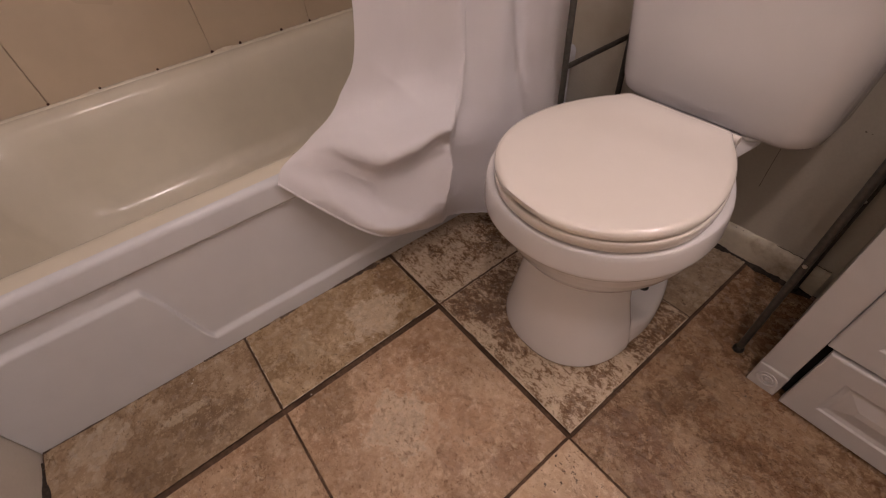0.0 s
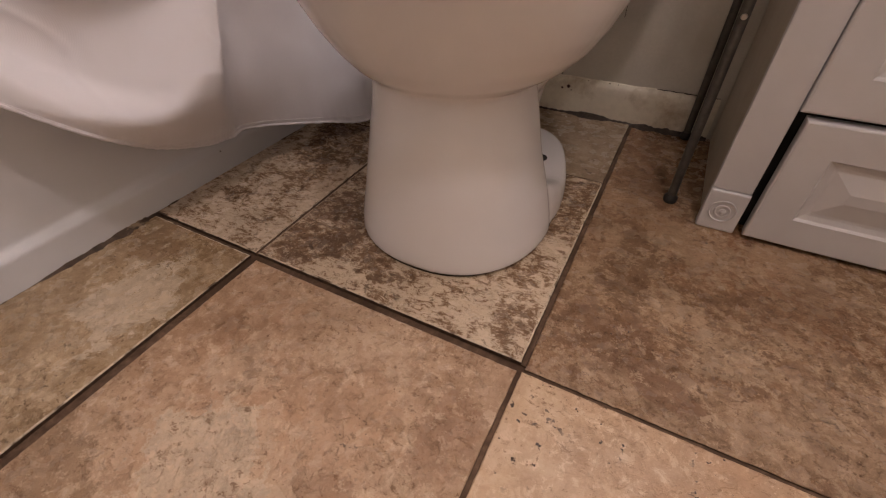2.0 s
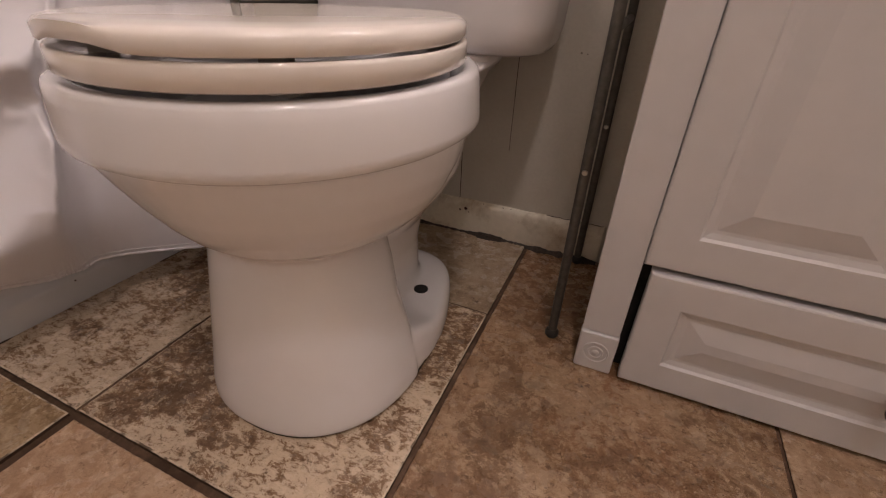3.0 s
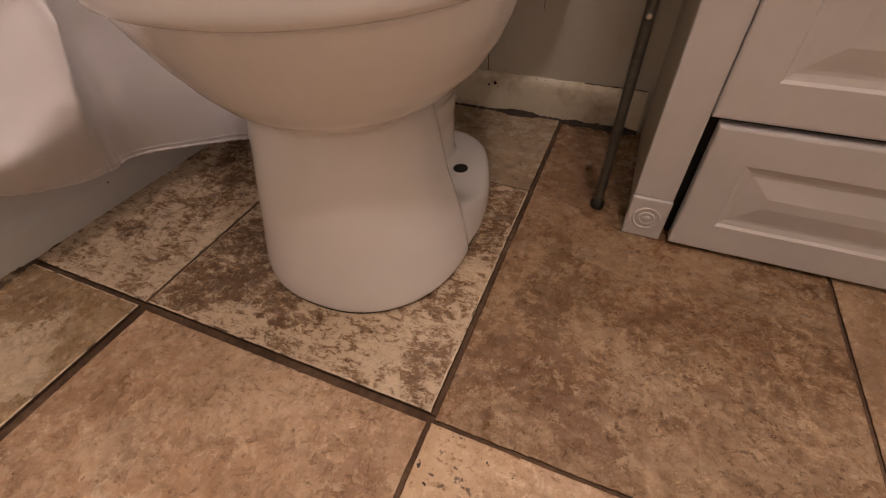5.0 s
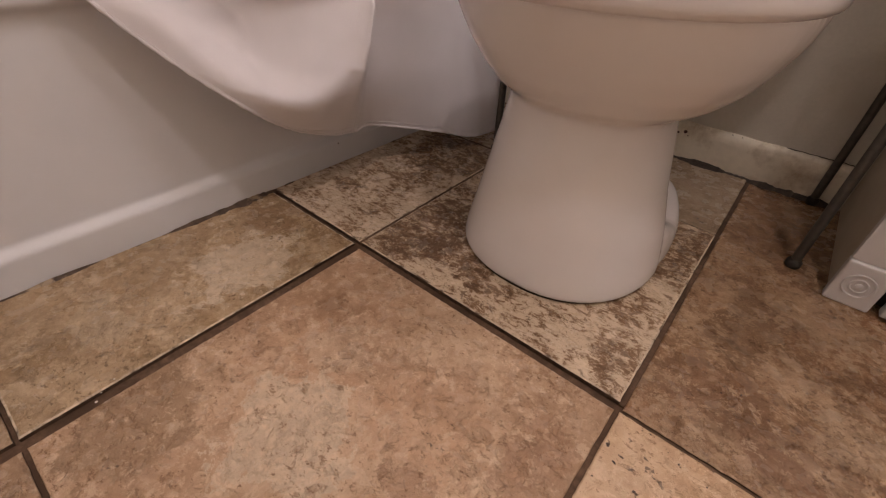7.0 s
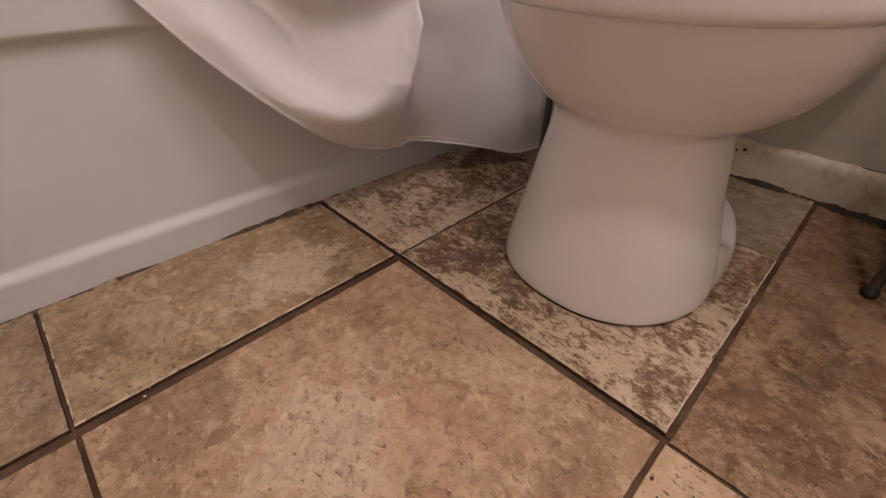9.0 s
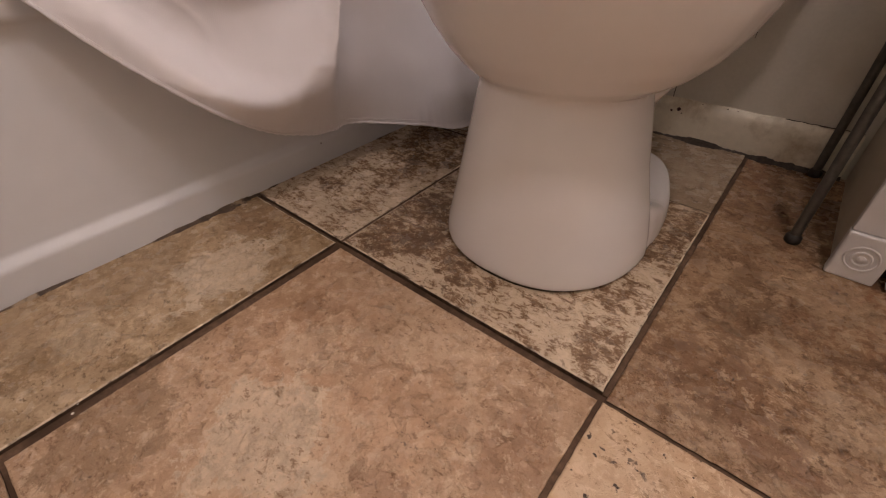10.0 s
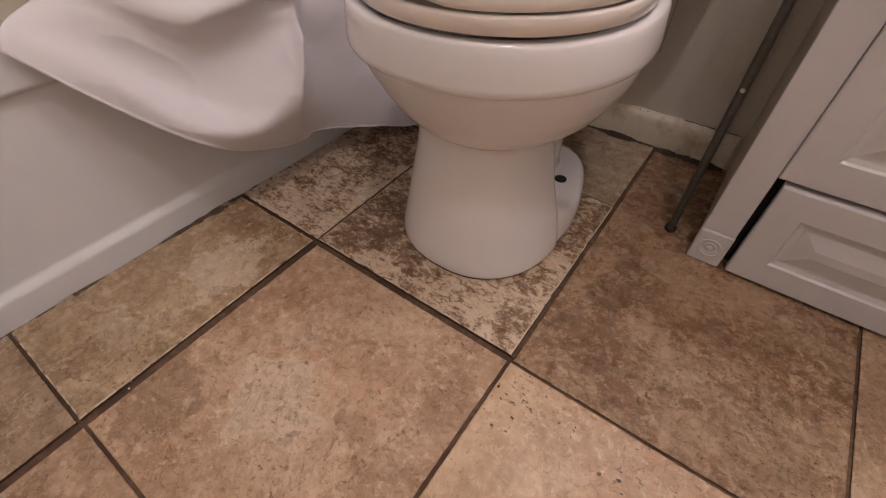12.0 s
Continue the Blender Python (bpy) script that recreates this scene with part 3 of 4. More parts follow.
def toilet():
    t = empty("toilet", "white porcelain toilet with closed lid", "toilet", at=(TX, 0.3, BASE_Z))
    inv = Matrix.Translation((-TX, -0.3, -BASE_Z))

    def put(ob):
        ob.matrix_parent_inverse = inv
        return ob
    z = BASE_Z
    ped = [section(zz, f, b, w, y0, 1 - 0.058 / w, 2.6, 180, reach=(0.0, 0.34)) for zz, f, b, w, y0, p in (
        (z + 0.0026, 0.078, 0.46, 0.142, 0.235, 0.42), (z + 0.005, 0.0755, 0.46, 0.144, 0.235, 0.42), (0.03, 0.077, 0.46, 0.142, 0.235, 0.42), (0.08, 0.085, 0.46, 0.134, 0.235, 0.45),
        (0.14, 0.094, 0.45, 0.123, 0.232, 0.45), (0.19, 0.102, 0.45, 0.113, 0.235, 0.42), (0.225, 0.108, 0.45, 0.106, 0.23, 0.4), (0.26, 0.112, 0.45, 0.102, 0.23, 0.4), (0.31, 0.12, 0.45, 0.10, 0.23, 0.3))]
    # Thin dark ring along the base outline, in the mould colour.
    put(part("base_joint", loft([section(zz, 0.0785, 0.46, 0.1395, 0.245, 0.10, 2.6) for zz in (z - 0.001, z + 0.003)]), DIRT, t, "thin dark joint under the base"))
    for row in ped:
        for p in row:
            if p.x < TX:
                p.x = TX - (TX - p.x) * (1 + 0.045 * smoothstep(0.14, 0.0, p.z))
            else:
                p.x = TX + (p.x - TX) * (1 - 0.07 * smoothstep(0.04, 0.18, p.z))
    # the lower bowl is cast in one piece with the pedestal, the bolted foot and the trapway
    bowl = [section(zz, f, b, w, 0.235, p, pf=2.1, reach=(0.0, 0.6), cx=TX + dx) for zz, f, b, w, p, dx in (
        (0.221, 0.175, 0.30, 0.040, 0.0, 0.0), (0.227, 0.135, 0.35, 0.087, 0.2, 0.0), (0.236, 0.111, 0.39, 0.111, 0.34, 0.0), (0.251, 0.092, 0.42, 0.135, 0.38, 0.0), (0.270, 0.077, 0.45, 0.154, 0.36, 0.0), (0.294, 0.063, 0.465, 0.171, 0.30, -0.001),
        (0.32, 0.050, 0.475, 0.184, 0.22, -0.002), (0.340, 0.041, 0.48, 0.190, 0.16, -0.003), (0.352, 0.037, 0.48, 0.192, 0.12, -0.004))]
    foot = []
    for zz, g in ((z + 0.0026, 0.0), (0.026, 0.0), (0.038, 0.002), (0.044, 0.006), (0.0465, 0.011), (0.047, 0.018), (0.047, 0.035), (0.047, 0.060), (0.047, 0.085), (0.047, 0.115)):
        row = section(zz, 0.13, 0.494 - g, 0.1425 - g, 0.265, 0.10, 2.9, 120)
        for p in row:
            p.z = z + (p.z - z) * (1 + 0.7 * smoothstep(0.330, 0.235, p.y))
            p.x = TX + (p.x - TX) * (1 - (p.z - z) * 0.7 * smoothstep(0.330, 0.235, p.y))
        foot.append(row)
    trap = [section(zz, 0.27, b, w, 0.36, 0, 2.4) for zz, b, w in ((z + 0.0026, 0.46, 0.064), (0.05, 0.455, 0.064), (0.06, 0.45, 0.062), (0.12, 0.45, 0.061), (0.165, 0.455, 0.068), (0.195, 0.46, 0.088), (0.22, 0.475, 0.108), (0.25, 0.50, 0.124), (0.29, 0.53, 0.128), (0.34, 0.56, 0.115), (0.385, 0.60, 0.106), (0.389, 0.60, 0.104))]
    body = put(part("bowl", joined(loft(ped), loft(bowl), loft(foot), loft(trap)), PORCELAIN, t, "", True, 180))
    fuse = body.modifiers.new("fuse", "REMESH")
    fuse.mode, fuse.voxel_size, fuse.use_smooth_shade = "VOXEL", 0.0028, True
    soften = body.modifiers.new("soften", "SMOOTH")
    soften.factor, soften.iterations = 0.5, 14
    rim = [section(zz, 0.028 + g, 0.48, 0.2005 - g, 0.235, 0.1, pf=2.1, cx=TX - 0.005) for zz, g in (
        (0.335, 0.030), (0.3475, 0.0115), (0.3495, 0.0060), (0.3520, 0.0022), (0.3560, 0.0003), (0.3620, 0.0), (0.392, 0.0025), (0.4010, 0.0040), (0.4045, 0.0060), (0.4058, 0.0100), (0.4060, 0.016), (0.4045, 0.022), (0.394, 0.028), (0.365, 0.037), (0.30, 0.07), (0.27, 0.12))]
    put(part("rim", loft(rim), PORCELAIN, t, "upright band round the top of the bowl", True, 60))
    for sx in (1, -1):
        # No hole is cut; a black disc on the foot paints its shade.
        hole = put(part("bolt_hole", tube([(TX + sx * 0.080, 0.371, 0.040), (TX + sx * 0.080, 0.371, 0.0480)], 0.0118, 20), BLACK, t, "black disc painting the shade of an open bolt hole"))

    def seat_outline(zz, grow, front, back, w):
        yc, half, cx = 0.207, w + grow, TX + 0.004
        pts = [Vector((cx + half * math.cos(a), yc + (yc - front + grow) * math.sin(a), zz)) for a in (math.pi + math.pi * k / 44 for k in range(45))]
        back += grow
        side = []
        for k in range(1, 18):
            u = k / 18
            side.append((half * (1 - 0.41 * u ** 2.1), yc + (back - 0.014 - yc) * u))
        hw = half * 0.59
        side += [(hw - 0.001, back - 0.010), (hw - 0.005, back - 0.004), (hw - 0.012, back - 0.0008), (hw * 0.6, back)]
        pts += [Vector((cx + x, y, zz)) for x, y in side] + [Vector((cx - x, y, zz)) for x, y in reversed(side)]
        return pts
    # seat ring and lid
    ring = [seat_outline(zz, g, 0.036, 0.410, 0.178) for zz, g in ((0.4200, -0.055), (0.4185, -0.050), (0.4145, -0.012), (0.4112, -0.002), (0.4130, 0.001), (0.4270, 0.001), (0.4298, 0.0), (0.4306, -0.002), (0.4285, -0.010), (0.4250, -0.045), (0.4235, -0.054), (0.4200, -0.055))]
    put(part("seat", loft(ring, False, False), SEAT_WHITE, t, "", True, 60))
    lid = []
    for zz, g in ((0.4415, -0.030), (0.4380, -0.012), (0.4332, -0.002), (0.4355, 0.0), (0.4405, 0.0), (0.4445, 0.0), (0.4480, -0.003), (0.4500, -0.010), (0.4515, -0.035), (0.4522, -0.09)):
        outline = seat_outline(zz, g, 0.033, 0.412, 0.177)
        for p in outline:
            if p.y < 0.1 and zz < 0.445:
                p.z += 0.0055 * math.exp(-((p.x - 0.212) / 0.042) ** 4)
        lid.append(outline)
    put(part("lid", loft(lid), SEAT_WHITE, t, "closed glossy white lid", True, 60))
    for dx, dy in ((0.095, 0.110), (-0.095, 0.110)):
        put(part("bumper", box(TX + dx - 0.012, TX + dx + 0.012, dy - 0.006, dy + 0.006, 0.4235, 0.4435, 0.001), SEAT_WHITE, t))
        put(part("bumper", box(TX + dx - 0.012, TX + dx + 0.012, dy - 0.004, dy + 0.012, 0.402, 0.4195, 0.001), SEAT_WHITE, t))
    for sx in (1, -1):
        put(part("hinge", joined(box(TX + 0.01 + sx * 0.080 - 0.014, TX + 0.01 + sx * 0.080 + 0.014, 0.405, 0.437, 0.405, 0.428, 0.005), tube([(TX + 0.01 + sx * 0.080 - 0.026, 0.414, 0.434), (TX + 0.01 + sx * 0.080 + 0.026, 0.414, 0.434)], 0.008)), SEAT_WHITE, t, "", True))

    # tank
    def tank_ring(zz, w, y0, y1, r):
        pts = []
        for sx, sy, a0 in ((1, 1, 0), (-1, 1, 90), (-1, -1, 180), (1, -1, 270)):
            for k in range(9):
                a = radians(a0 + 90 * k / 8)
                pts.append(Vector((TX + 0.010 + sx * (w - r) + r * math.cos(a), (y0 + y1) / 2 + sy * ((y1 - y0) / 2 - r) + r * math.sin(a), zz)))
        return pts
    tk = [tank_ring(0.390, 0.168, 0.515, 0.645, 0.05), tank_ring(0.396, 0.182, 0.503, 0.652, 0.05), tank_ring(0.408, 0.190, 0.494, 0.656, 0.05), tank_ring(0.432, 0.195, 0.490, 0.658, 0.05),
          tank_ring(0.60, 0.206, 0.478, 0.660, 0.05), tank_ring(0.74, 0.212, 0.470, 0.662, 0.05)]
    deck = [tank_ring(zz, w, y, 0.61, 0.04) for zz, w, y in ((0.325, 0.075, 0.39), (0.345, 0.085, 0.40), (0.362, 0.094, 0.43), (0.374, 0.108, 0.485), (0.380, 0.112, 0.512), (0.3885, 0.114, 0.516), (0.3897, 0.112, 0.518))]
    put(part("tank_deck", loft(deck), PORCELAIN, t, "", True, 50))
    put(part("tank", loft(tk), PORCELAIN, t, "", True, 50))
    tl = [tank_ring(0.741, 0.218, 0.460, 0.668, 0.05), tank_ring(0.745, 0.222, 0.456, 0.670, 0.05), tank_ring(0.772, 0.222, 0.456, 0.670, 0.05), tank_ring(0.780, 0.214, 0.464, 0.664, 0.05)]
    put(part("tank_lid", loft(tl), PORCELAIN, t, "", True, 50))
    return t


toilet()

# ---- over-toilet rack ----


def storage_rack():
    rk = empty("over_toilet_rack", "grey metal over-toilet storage rack with thin round legs", "rack", at=(0.24, 0.53, 0))
    inv = Matrix.Translation((-0.24, -0.53, 0))
    for x, y in ((0.517, 0.410), (0.518, 0.652), (-0.035, 0.415), (-0.040, 0.652)):
        leg = part("leg", joined(tube([(x, y, 0.006), (x, y, 1.62)], 0.0068)), METAL, rk, "", True)
        leg.matrix_parent_inverse = inv
        ft = part("rubber_foot", tube([(x, y, 0.0), (x, y, 0.003), (x, y, 0.010), (x, y, 0.014)], [0.0085, 0.0105, 0.0105, 0.0075]), RUBBER, leg, "black rubber foot", True)
        sc = part("screw", tube([(x, y - 0.0060, 0.278), (x, y - 0.0085, 0.278)], [0.0040, 0.0030], 10), STEEL, leg, "bright screw head", True)
    for x in (0.5175, -0.0375):
        for z in (0.442, 1.05, 1.55):
            rg = part("rung", tube([(x, 0.414, z), (x, 0.650, z)], 0.0058), METAL, rk, "", True)
            rg.matrix_parent_inverse = inv
    for y in (0.412, 0.652):
        for z in (1.05, 1.55):
            rl = part("rail", tube([(-0.037, y, z), (0.517, y, z)], 0.0058), METAL, rk, "", True)
            rl.matrix_parent_inverse = inv
    return rk


storage_rack()

# ---- vanity ----
VX0, VX1, VF = 0.560, 1.196, 0.365


def raised_front(x0, x1, z0, z1, yf, thick, margin):
    """A cabinet front with a routed, raised centre field."""
    bm = bmesh.new()

    def rect(inset, y, r=0.0):
        return [bm.verts.new(p) for p in ((x0 + inset, y, z0 + inset), (x1 - inset, y, z0 + inset), (x1 - inset, y, z1 - inset), (x0 + inset, y, z1 - inset))]
    loops = [rect(0, yf + thick), rect(0, yf + 0.003), rect(0.001, yf + 0.001), rect(0.003, yf), rect(margin, yf), rect(margin + 0.003, yf + 0.0035), rect(margin + 0.010, yf + 0.0055), rect(margin + 0.014, yf + 0.0055),
             rect(margin + 0.036, yf + 0.0008), rect(margin + 0.039, yf + 0.0002)]
    for a, b in zip(loops, loops[1:]):
        for i in range(4):
            bm.faces.new((a[i], a[(i + 1) % 4], b[(i + 1) % 4], b[i]))
    bm.faces.new(loops[-1])
    bm.faces.new(list(reversed(loops[0])))
    return bm


def knob(x, z, yf, parent, inv):
    prof = [(0.006, 0.0), (0.006, 0.003), (0.0045, 0.006), (0.0045, 0.011), (0.008, 0.014), (0.0125, 0.018), (0.0135, 0.022), (0.011, 0.0255), (0.006, 0.027)]
    k = part("knob", tube([(x, yf - d, z) for r, d in prof], [r for r, d in prof], 20), PEWTER, parent, "pewter knob", True, 60)


def vanity():
    v = empty("vanity_cabinet", "white bathroom vanity cabinet with raised-panel fronts", "cabinet", at=((VX0 + VX1) / 2, 0.5, 0))
    inv = Matrix.Translation((-(VX0 + VX1) / 2, -0.5, 0))

    def put(ob):
        ob.matrix_parent_inverse = inv
        return ob
    put(part("side_panel", box(VX0 + 0.004, VX0 + 0.020, VF + 0.014, BACK - 0.002, 0, 0.80), VANITY_SIDE, v, "cream side panel with brownish blotches, darker than the fronts"))
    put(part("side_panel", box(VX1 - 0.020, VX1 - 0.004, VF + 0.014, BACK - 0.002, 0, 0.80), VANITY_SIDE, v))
    # Black block in the cabinet, coloured as the shade seen through the gaps.
    put(part("carcass", box(VX0 + 0.022, VX1 - 0.022, VF + 0.022, BACK - 0.004, 0.004, 0.796), BLACK, v, "black filling that paints the shade behind the gaps"))
    put(part("top_panel", box(VX0 - 0.015, VX1 + 0.015, VF - 0.022, BACK - 0.002, 0.802, 0.825, 0.004), VANITY, v))
    for x0 in (VX0, VX1 - 0.050):
        put(part("corner_post", box(x0, x0 + 0.050, VF, VF + 0.013, 0.0675, 0.80, 0.0015), VANITY, v, "plain white corner post"))
        blk = put(part("plinth_block", box(x0 - 0.001, x0 + 0.051, VF - 0.004, VF + 0.013, 0, 0.067, 0.003, 3), VANITY, v, "square block with a carved rosette"))
        for rr in (0.017, 0.0095):
            tor = [(x0 + 0.025 + rr * math.cos(a * math.pi / 16), VF - 0.004, 0.034 + rr * math.sin(a * math.pi / 16)) for a in range(33)]
            part("rosette_ring", tube(tor, 0.0015, 8), VANITY, blk, "", True)
        part("rosette_boss", tube([(x0 + 0.025, VF - 0.002, 0.034), (x0 + 0.025, VF - 0.0055, 0.034), (x0 + 0.025, VF - 0.007, 0.034)], [0.005, 0.0045, 0.002], 14), VANITY, blk, "", True)
    yf = VF - 0.006
    dr = put(part("drawer_front", raised_front(0.6215, 1.136, 0.006, 0.186, yf - 0.004, 0.018, 0.044), VANITY, v, "low white drawer front with raised panel"))
    knob(0.893, 0.096, yf - 0.004, dr, inv)
    for x0, x1, kx in ((0.6108, 0.874, 0.85), (0.878, 1.1365, 0.90)):
        d = put(part("door", raised_front(x0, x1, 0.1925, 0.78, yf, 0.018, 0.046), VANITY, v, "white raised-panel door"))
        knob(kx, 0.70, yf, d, inv)
    return v


vanity()

# ---- baseboard and wall marks ----


def baseboard():
    prof = [(0.0, 0.0), (0.015, 0.0), (0.0158, 0.030), (0.0158, 0.056), (0.0148, 0.067), (0.0118, 0.0745), (0.0070, 0.0785), (0.0, 0.0795)]
    n = 120
    rings = []
    for i in range(n + 1):
        x = 0.03 + (0.555 - 0.03) * i / n
        w = 1 + 0.05 * noise.noise(Vector((x * 30, 0, 9)))
        rings.append([Vector((x, BACK + 0.002 - d * w, z * (1 + 0.02 * noise.noise(Vector((x * 24, 4, 1)))))) for d, z in prof])
    tagged(mesh_object("baseboard", loft(rings), BASE_PAINT, True, 30), "chipped off-white baseboard stained along its foot", "baseboard", kind="structure")
    # a joint of the wall panelling, a fainter dark line beside it and a crack in the filler over the baseboard
    for k, (x, z0, z1, w) in enumerate(((0.247, 0.079, 0.50, 0.0011), (0.346, 0.20, 0.50, 0.0006))):
        b = bmesh.new()
        for i in range(41):
            zz = z0 + (z1 - z0) * i / 40
            h = w * (0.6 + 0.7 * abs(noise.noise(Vector((zz * 60, k, 2)))))
            for dx, dy in ((-h, -0.0004), (h, -0.0004), (h, 0.002), (-h, 0.002)):
                b.verts.new((x + dx + 0.0006 * noise.noise(Vector((zz * 14, k, 5))), BACK + dy, zz))
        b.verts.ensure_lookup_table()
        for i in range(40):
            for a in range(4):
                b.faces.new([b.verts[q] for q in (4 * i + a, 4 * i + (a + 1) % 4, 4 * i + 4 + (a + 1) % 4, 4 * i + 4 + a)])
        tagged(mesh_object("wall_seam_%d" % (k + 1), b, DIRT), "thin dark line down the painted wall panelling", "wall seam", kind="structure")
    pts = [(0.440 + 0.006 * i, BACK - 0.003 + 0.001 * noise.noise(Vector((i * 0.9, 1, 1))), 0.0800 + 0.0018 * noise.noise(Vector((i * 0.7, 3, 1)))) for i in range(20)]
    tagged(mesh_object("wall_crack_trim", tube(pts, [0.0005 + 0.0011 * abs(noise.noise(Vector((i * 0.63, 8, 2)))) for i in range(20)], 6), DIRT), "thin dark crack in the filler above the baseboard", "crack", kind="structure")


baseboard()


def mould_line():
    ob = ragged_strip("mould_trim", DIRT, (0.03, 0.555), lambda y: 0.0, 0.0, 0.008, 0.013, 11, "black mould and crumbled grout along the wall foot", "mould", 0.004, least=0.55)
    ob.matrix_world = Matrix.Translation((0, BACK - 0.013, 0.001)) @ Matrix.Rotation(radians(-90), 4, "Z")
    return ob


mould_line()
end_dirt = ragged_strip("mould_trim_2", DIRT, (0.0, 0.222), lambda y: 0.0, 0.0, 0.006, 0.007, 17, "dark dirt along the foot of the end wall", "mould", 0.004)
end_dirt.matrix_world = Matrix.Translation((0, NEAR + 0.0005, 0.002)) @ Matrix.Rotation(radians(90), 4, "Z")


ragged_strip("caulk_trim_2", PALE_CAULK, (NEAR + 0.005, BACK - 0.01), lambda y: LEFT + 0.012, TUB_H + 0.002, 0.007, 0.007, 23, "yellowed caulk bead between tub and tiles", "caulk")


def speck(name, at, r, mat, label, flat):
    """A small raised blot, flattened along one axis."""
    b = bmesh.new()
    bmesh.ops.create_icosphere(b, subdivisions=2, radius=r)
    for v in b.verts:
        v.co *= 1 + 0.35 * noise.noise(v.co * 400 + Vector(at) * 50)
        v.co[flat] *= 0.2
    ob = mesh_object(name, b, mat, True)
    ob.location = at
    return tagged(ob, label, name.replace("_", " "), group=name)


for x, z, r in ((0.267, 0.0615, 0.0036), (0.254, 0.057, 0.0024), (0.274, 0.055, 0.0012), (0.349, 0.0765, 0.0020), (0.366, 0.0772, 0.0013), (0.305, 0.0768, 0.0012)):
    speck("mould_spot", (x, BACK - 0.0143 if z < 0.07 else BACK - 0.007, z), r, DOTS, "small dark mould spot on the wall foot", 1)
for x, z, r in ((0.452, 0.386, 0.0016), (0.462, 0.385, 0.0012)):
    speck("nail_mark", (x, BACK, z), r, PEWTER, "small rusty nail mark in the wall", 1)
for y, r in ((-0.084, 0.0050), (-0.245, 0.0034), (0.005, 0.0042), (0.144, 0.0046), (0.246, 0.0042), (-0.40, 0.0030), (-0.526, 0.0036)):
    speck("mould_spot", (LEFT + 0.0125, y, TUB_H + 0.0085), r, DOTS, "small dark mould spot on the tub caulk", 0)
speck("rust_dot", (-0.2155, 0.143, 0.047), 0.0016, DOTS, "small dark dot on the tub apron", 0)
CHIP = plain("chalk_white", (0.75, 0.70, 0.62), 0.8)
rc = random.Random(8)
for x, y in ((-0.205, -0.545), (-0.197, -0.550), (-0.004, -0.345), (0.004, -0.352), (-0.012, -0.330), (-0.150, 0.335), (-0.135, 0.340), (-0.190, -0.70)):
    speck("plaster_crumb", (x, y, 0.003), rc.uniform(0.0008, 0.0018), CHIP, "white plaster crumb lying on the floor joint", 2)

# ---- vanity light above the mirror ----


def vanity_light():
    lt = empty("vanity_light", "white wall light bar with round frosted bulbs", "lamp", at=(0.82, BACK - 0.03, 1.78))
    inv = Matrix.Translation((-0.82, -(BACK - 0.03), -1.78))
    p = part("backplate", box(0.575, 1.065, BACK - 0.032, BACK - 0.001, 1.735, 1.825, 0.006), STEEL, lt)
    p.matrix_parent_inverse = inv
    mat = glow_material("frosted_bulb", LAMP_COLOUR, LAMP)
    for x in (0.64, 0.76, 0.88, 1.00):
        b = bmesh.new()
        bmesh.ops.create_uvsphere(b, u_segments=24, v_segments=14, radius=0.048)
        bmesh.ops.translate(b, verts=b.verts[:], vec=(x, BACK - 0.12, 1.78))
        o = part("bulb", b, mat, lt, "lit frosted globe bulb", True)
        o.matrix_parent_inverse = inv
    return lt


vanity_light()


def ceiling_light():
    lt = empty("ceiling_light", "white frosted dome ceiling light", "lamp", at=(0.76, -0.48, TOP))
    rings = []
    for k in range(9):
        a = k / 8 * math.pi / 2
        rings.append([Vector((0.08 * math.cos(a) * math.cos(6.2832 * i / 32) + 0.001 * (k == 8), 0.08 * math.cos(a) * math.sin(6.2832 * i / 32), -0.012 - 0.07 * math.sin(a))) for i in range(32)])
    part("shade", loft(rings, False, True), glow_material("frosted_dome", LAMP_COLOUR, DOME), lt, "lit frosted dome", True)
    part("collar", tube([(0, 0, -0.001), (0, 0, -0.013)], 0.09, 32), STEEL, lt, "", True)
    return lt


ceiling_light()

# ---- floor tiles ----


def tile(x0, x1, y0, y1, top, mat, seed, worn=None):
    """One floor tile with slightly worn, uneven edges."""
    rnd = random.Random(seed)
    cx, cy = (x0 + x1) / 2, (y0 + y1) / 2
    outline = []
    step = 0.006
    for (ax, ay), (bx, by) in (((x0, y0), (x1, y0)), ((x1, y0), (x1, y1)), ((x1, y1), (x0, y1)), ((x0, y1), (x0, y0))):
        n = max(2, int(max(abs(bx - ax), abs(by - ay)) / step))
        for k in range(n):
            f = k / n
            j = 0.0 if k == 0 else rnd.uniform(0, 0.0006)
            x, y = ax + (bx - ax) * f, ay + (by - ay) * f
            outline.append((x + (cx - x) * j / 0.2, y + (cy - y) * j / 0.2))
    bm = bmesh.new()

    def loop(inset, z):
        return [bm.verts.new((x - math.copysign(min(inset, abs(x - cx)), x - cx) - cx, y - math.copysign(min(inset, abs(y - cy)), y - cy) - cy, z)) for x, y in outline]
    loops = [loop(0, -0.010), loop(0, top - 0.0011), loop(0.0005, top - 0.0004), loop(0.0021 if worn else 0.0018, top)]
    for a, b in zip(loops, loops[1:]):
        for i in range(len(a)):
            bm.faces.new((a[i], a[(i + 1) % len(a)], b[(i + 1) % len(a)], b[i]))
    n = len(outline)
    for k, f in enumerate(bm.faces):
        f.material_index = 2 if k < n else 1 if worn else 0
    top_face = bm.faces.new(loops[-1])
    top_face.material_index = 0
    ob = mesh_object("tile", bm, mat)
    ob.data.materials.append(worn or mat)
    ob.data.materials.append(SHADED_GRIME)
    ob.location = (cx, cy, 0)
    ob.parent = floor
    return ob


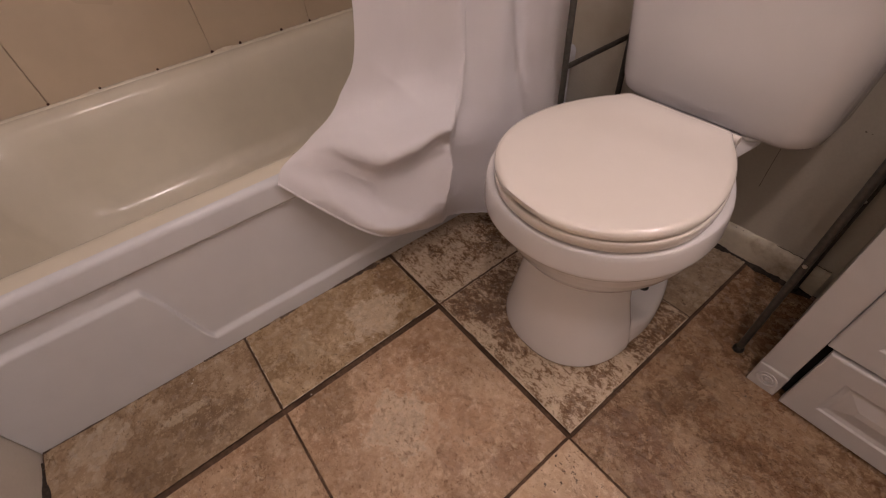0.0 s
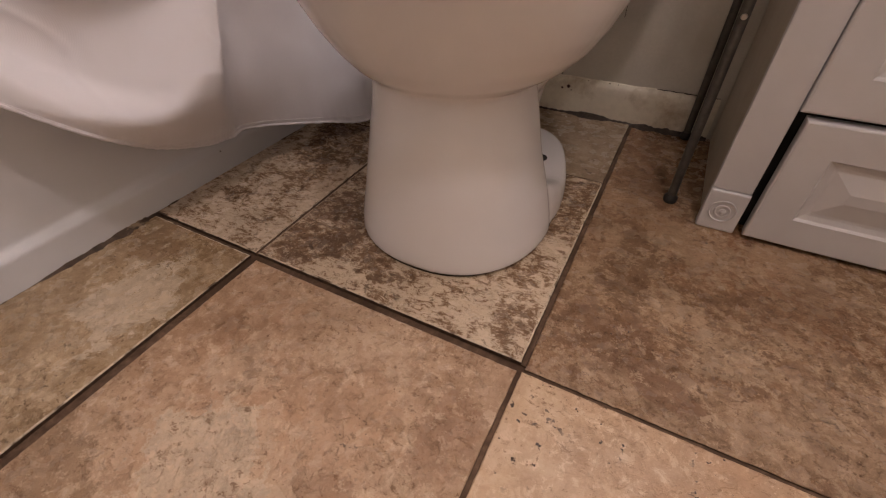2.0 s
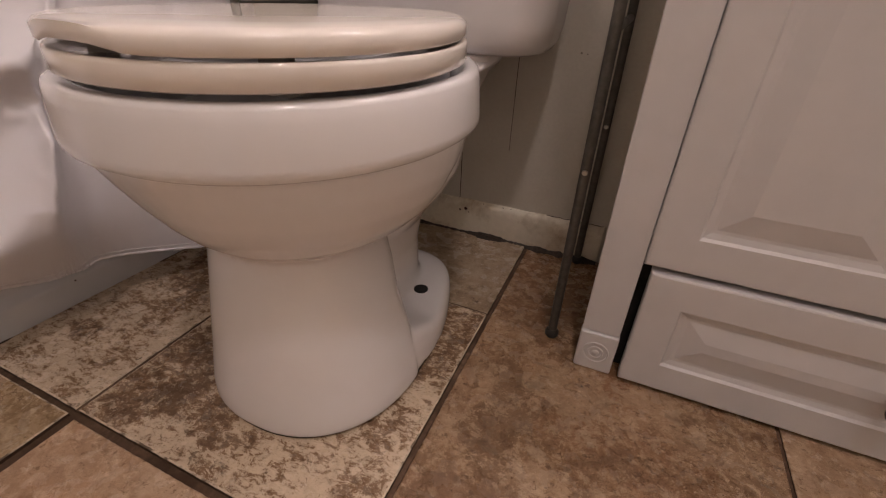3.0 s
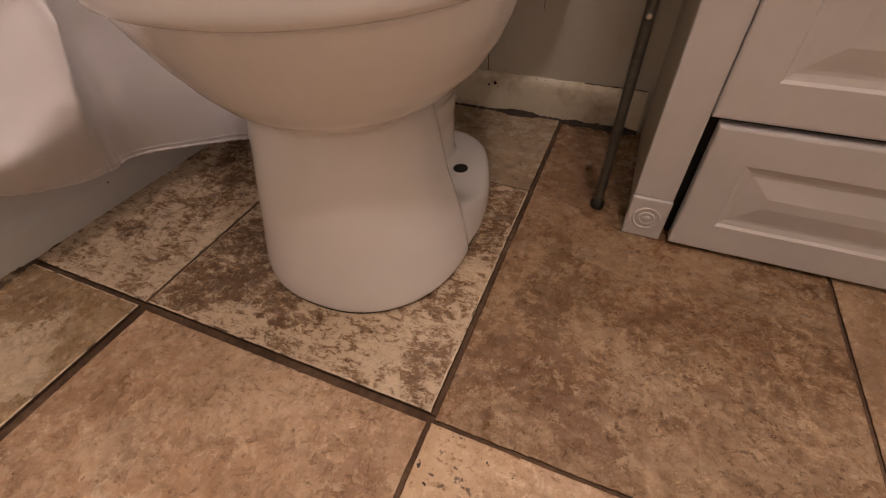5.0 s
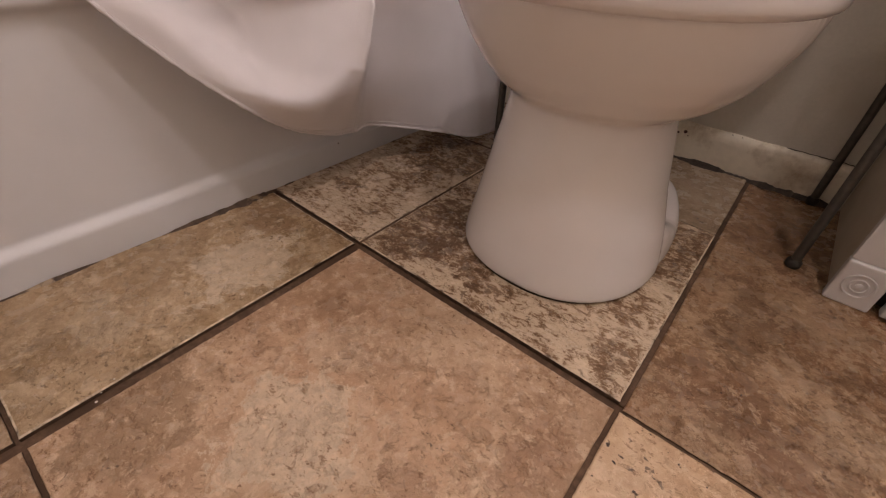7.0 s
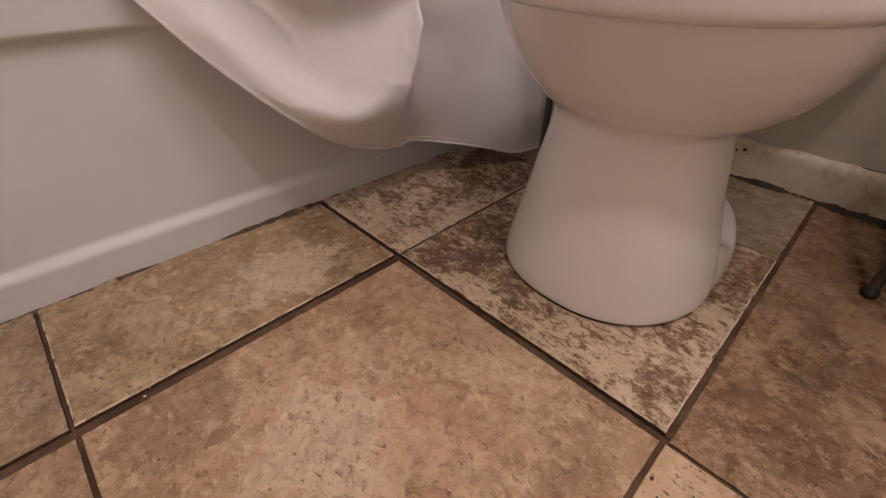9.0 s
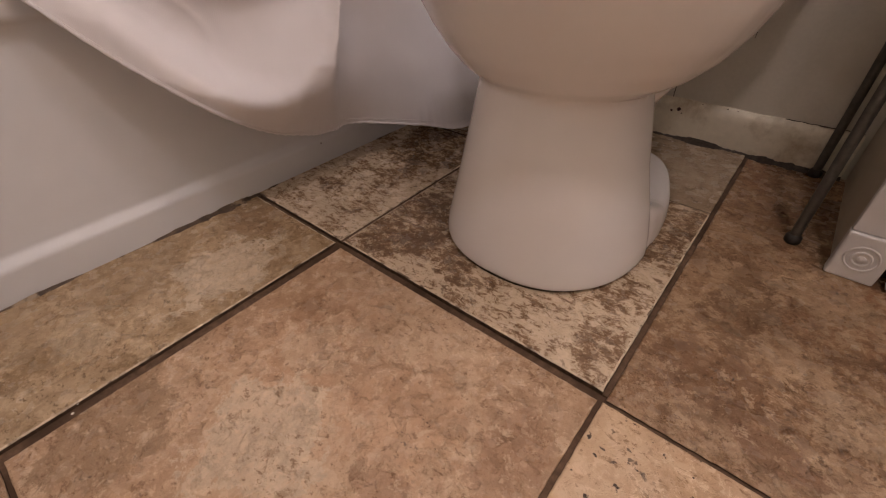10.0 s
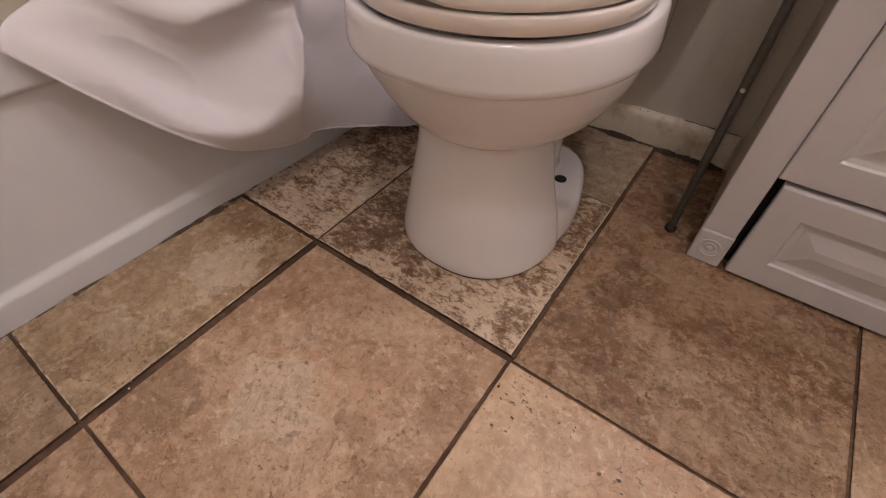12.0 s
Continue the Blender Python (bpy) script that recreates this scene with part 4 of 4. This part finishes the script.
def lay_floor():
    r = RIGHT - 0.004
    # beside the tub
    tile(-0.262, -0.007, NEAR + 0.004, -0.4170, 0.0025, TILE_TUB_END, 1)
    tile(-0.262, -0.007, -0.4130, -0.0040, 0.0025, TILE_TUB, 2, EDGE)
    tile(-0.262, -0.0025, 0.0025, 0.4075, 0.0040, TILE_SWIRL_B, 3, EDGE)
    tile(-0.262, -0.0025, 0.4125, BACK - 0.004, 0.0040, TILE_SWIRL_B, 4)
    # middle column
    tile(0.006, 0.4070, NEAR + 0.004, -0.4150, 0.0, TILE, 5)
    tile(0.006, 0.4070, -0.4110, -0.0060, 0.0, TILE_MID, 6)
    tile(0.0020, 0.4080, 0.0030, 0.4085, 0.0045, TILE_SWIRL, 7, EDGE)
    tile(0.0020, 0.4080, 0.4115, BACK - 0.004, 0.0040, TILE_GREY, 8)
    # before and under the vanity
    tile(0.4120, 0.8180, NEAR + 0.004, -0.4120, 0.0, TILE, 9)
    tile(0.4120, 0.8180, -0.4080, -0.0048, 0.0, TILE_PITTED, 10)
    tile(0.4140, 0.8180, -0.0012, BACK - 0.004, 0.0, TILE_DARK, 11)
    for k, (a, b) in enumerate(((0.8222, 1.2280), (1.2320, r))):
        tile(a, b, NEAR + 0.004, -0.4120, 0.0, TILE, 12 + 3 * k)
        tile(a, b, -0.4080, -0.0048, 0.0, TILE_PITTED, 13 + 3 * k)
        tile(a, b, -0.0012, BACK - 0.004, 0.0, TILE, 14 + 3 * k)


lay_floor()


def grout_line(x0, x1, y0, y1, top):
    """A joint filled almost to the brim, its top a little uneven."""
    along_y = y1 - y0 > x1 - x0
    n = 90
    rings = []
    for i in range(n + 1):
        f = i / n
        h = top + 0.0007 * noise.noise(Vector((f * 31, x0 * 9, y0 * 9))) - 0.0004
        if along_y:
            y = y0 + (y1 - y0) * f
            rings.append([Vector(p) for p in ((x0, y, -0.004), (x1, y, -0.004), (x1, y, h), ((x0 + x1) / 2, y, h - 0.0005), (x0, y, h))])
        else:
            x = x0 + (x1 - x0) * f
            rings.append([Vector(p) for p in ((x, y0, -0.004), (x, y1, -0.004), (x, y1, h), (x, (y0 + y1) / 2, h - 0.0005), (x, y0, h))])
    ob = mesh_object("grout_line", loft(rings), GROUT, True, 30)
    ob.parent = floor


for joint in ((-0.0025, 0.0020, 0.003, 0.668, 0.0026), (-0.20, -0.0027, 0.4075, 0.4125, 0.0026), (0.0022, 0.4078, 0.4085, 0.4115, 0.0030),
              (0.4082, 0.4140, 0.003, 0.668, 0.0004), (0.4072, 0.4118, -0.41, -0.0065, -0.0010)):
    grout_line(*joint)


def lay_wall_tiles():
    """Large beige tiles on the wall along the tub."""
    lines = [NEAR + 0.002, -0.526, -0.084, 0.246, BACK - 0.002]
    rows_z = [TUB_H + 0.003, 0.70, 1.03, 1.36, 1.69, 2.02, TOP - 0.002]
    for a, b in zip(lines, lines[1:]):
        for c, d in zip(rows_z, rows_z[1:]):
            ob = mesh_object("tile", box(0, 0.006, a + 0.0009, b - 0.0009, c + 0.0009, d - 0.0009, 0.0012, 1), WALL_TILE)
            ob.location = (LEFT, 0, 0)
            ob.parent = wall_west


lay_wall_tiles()
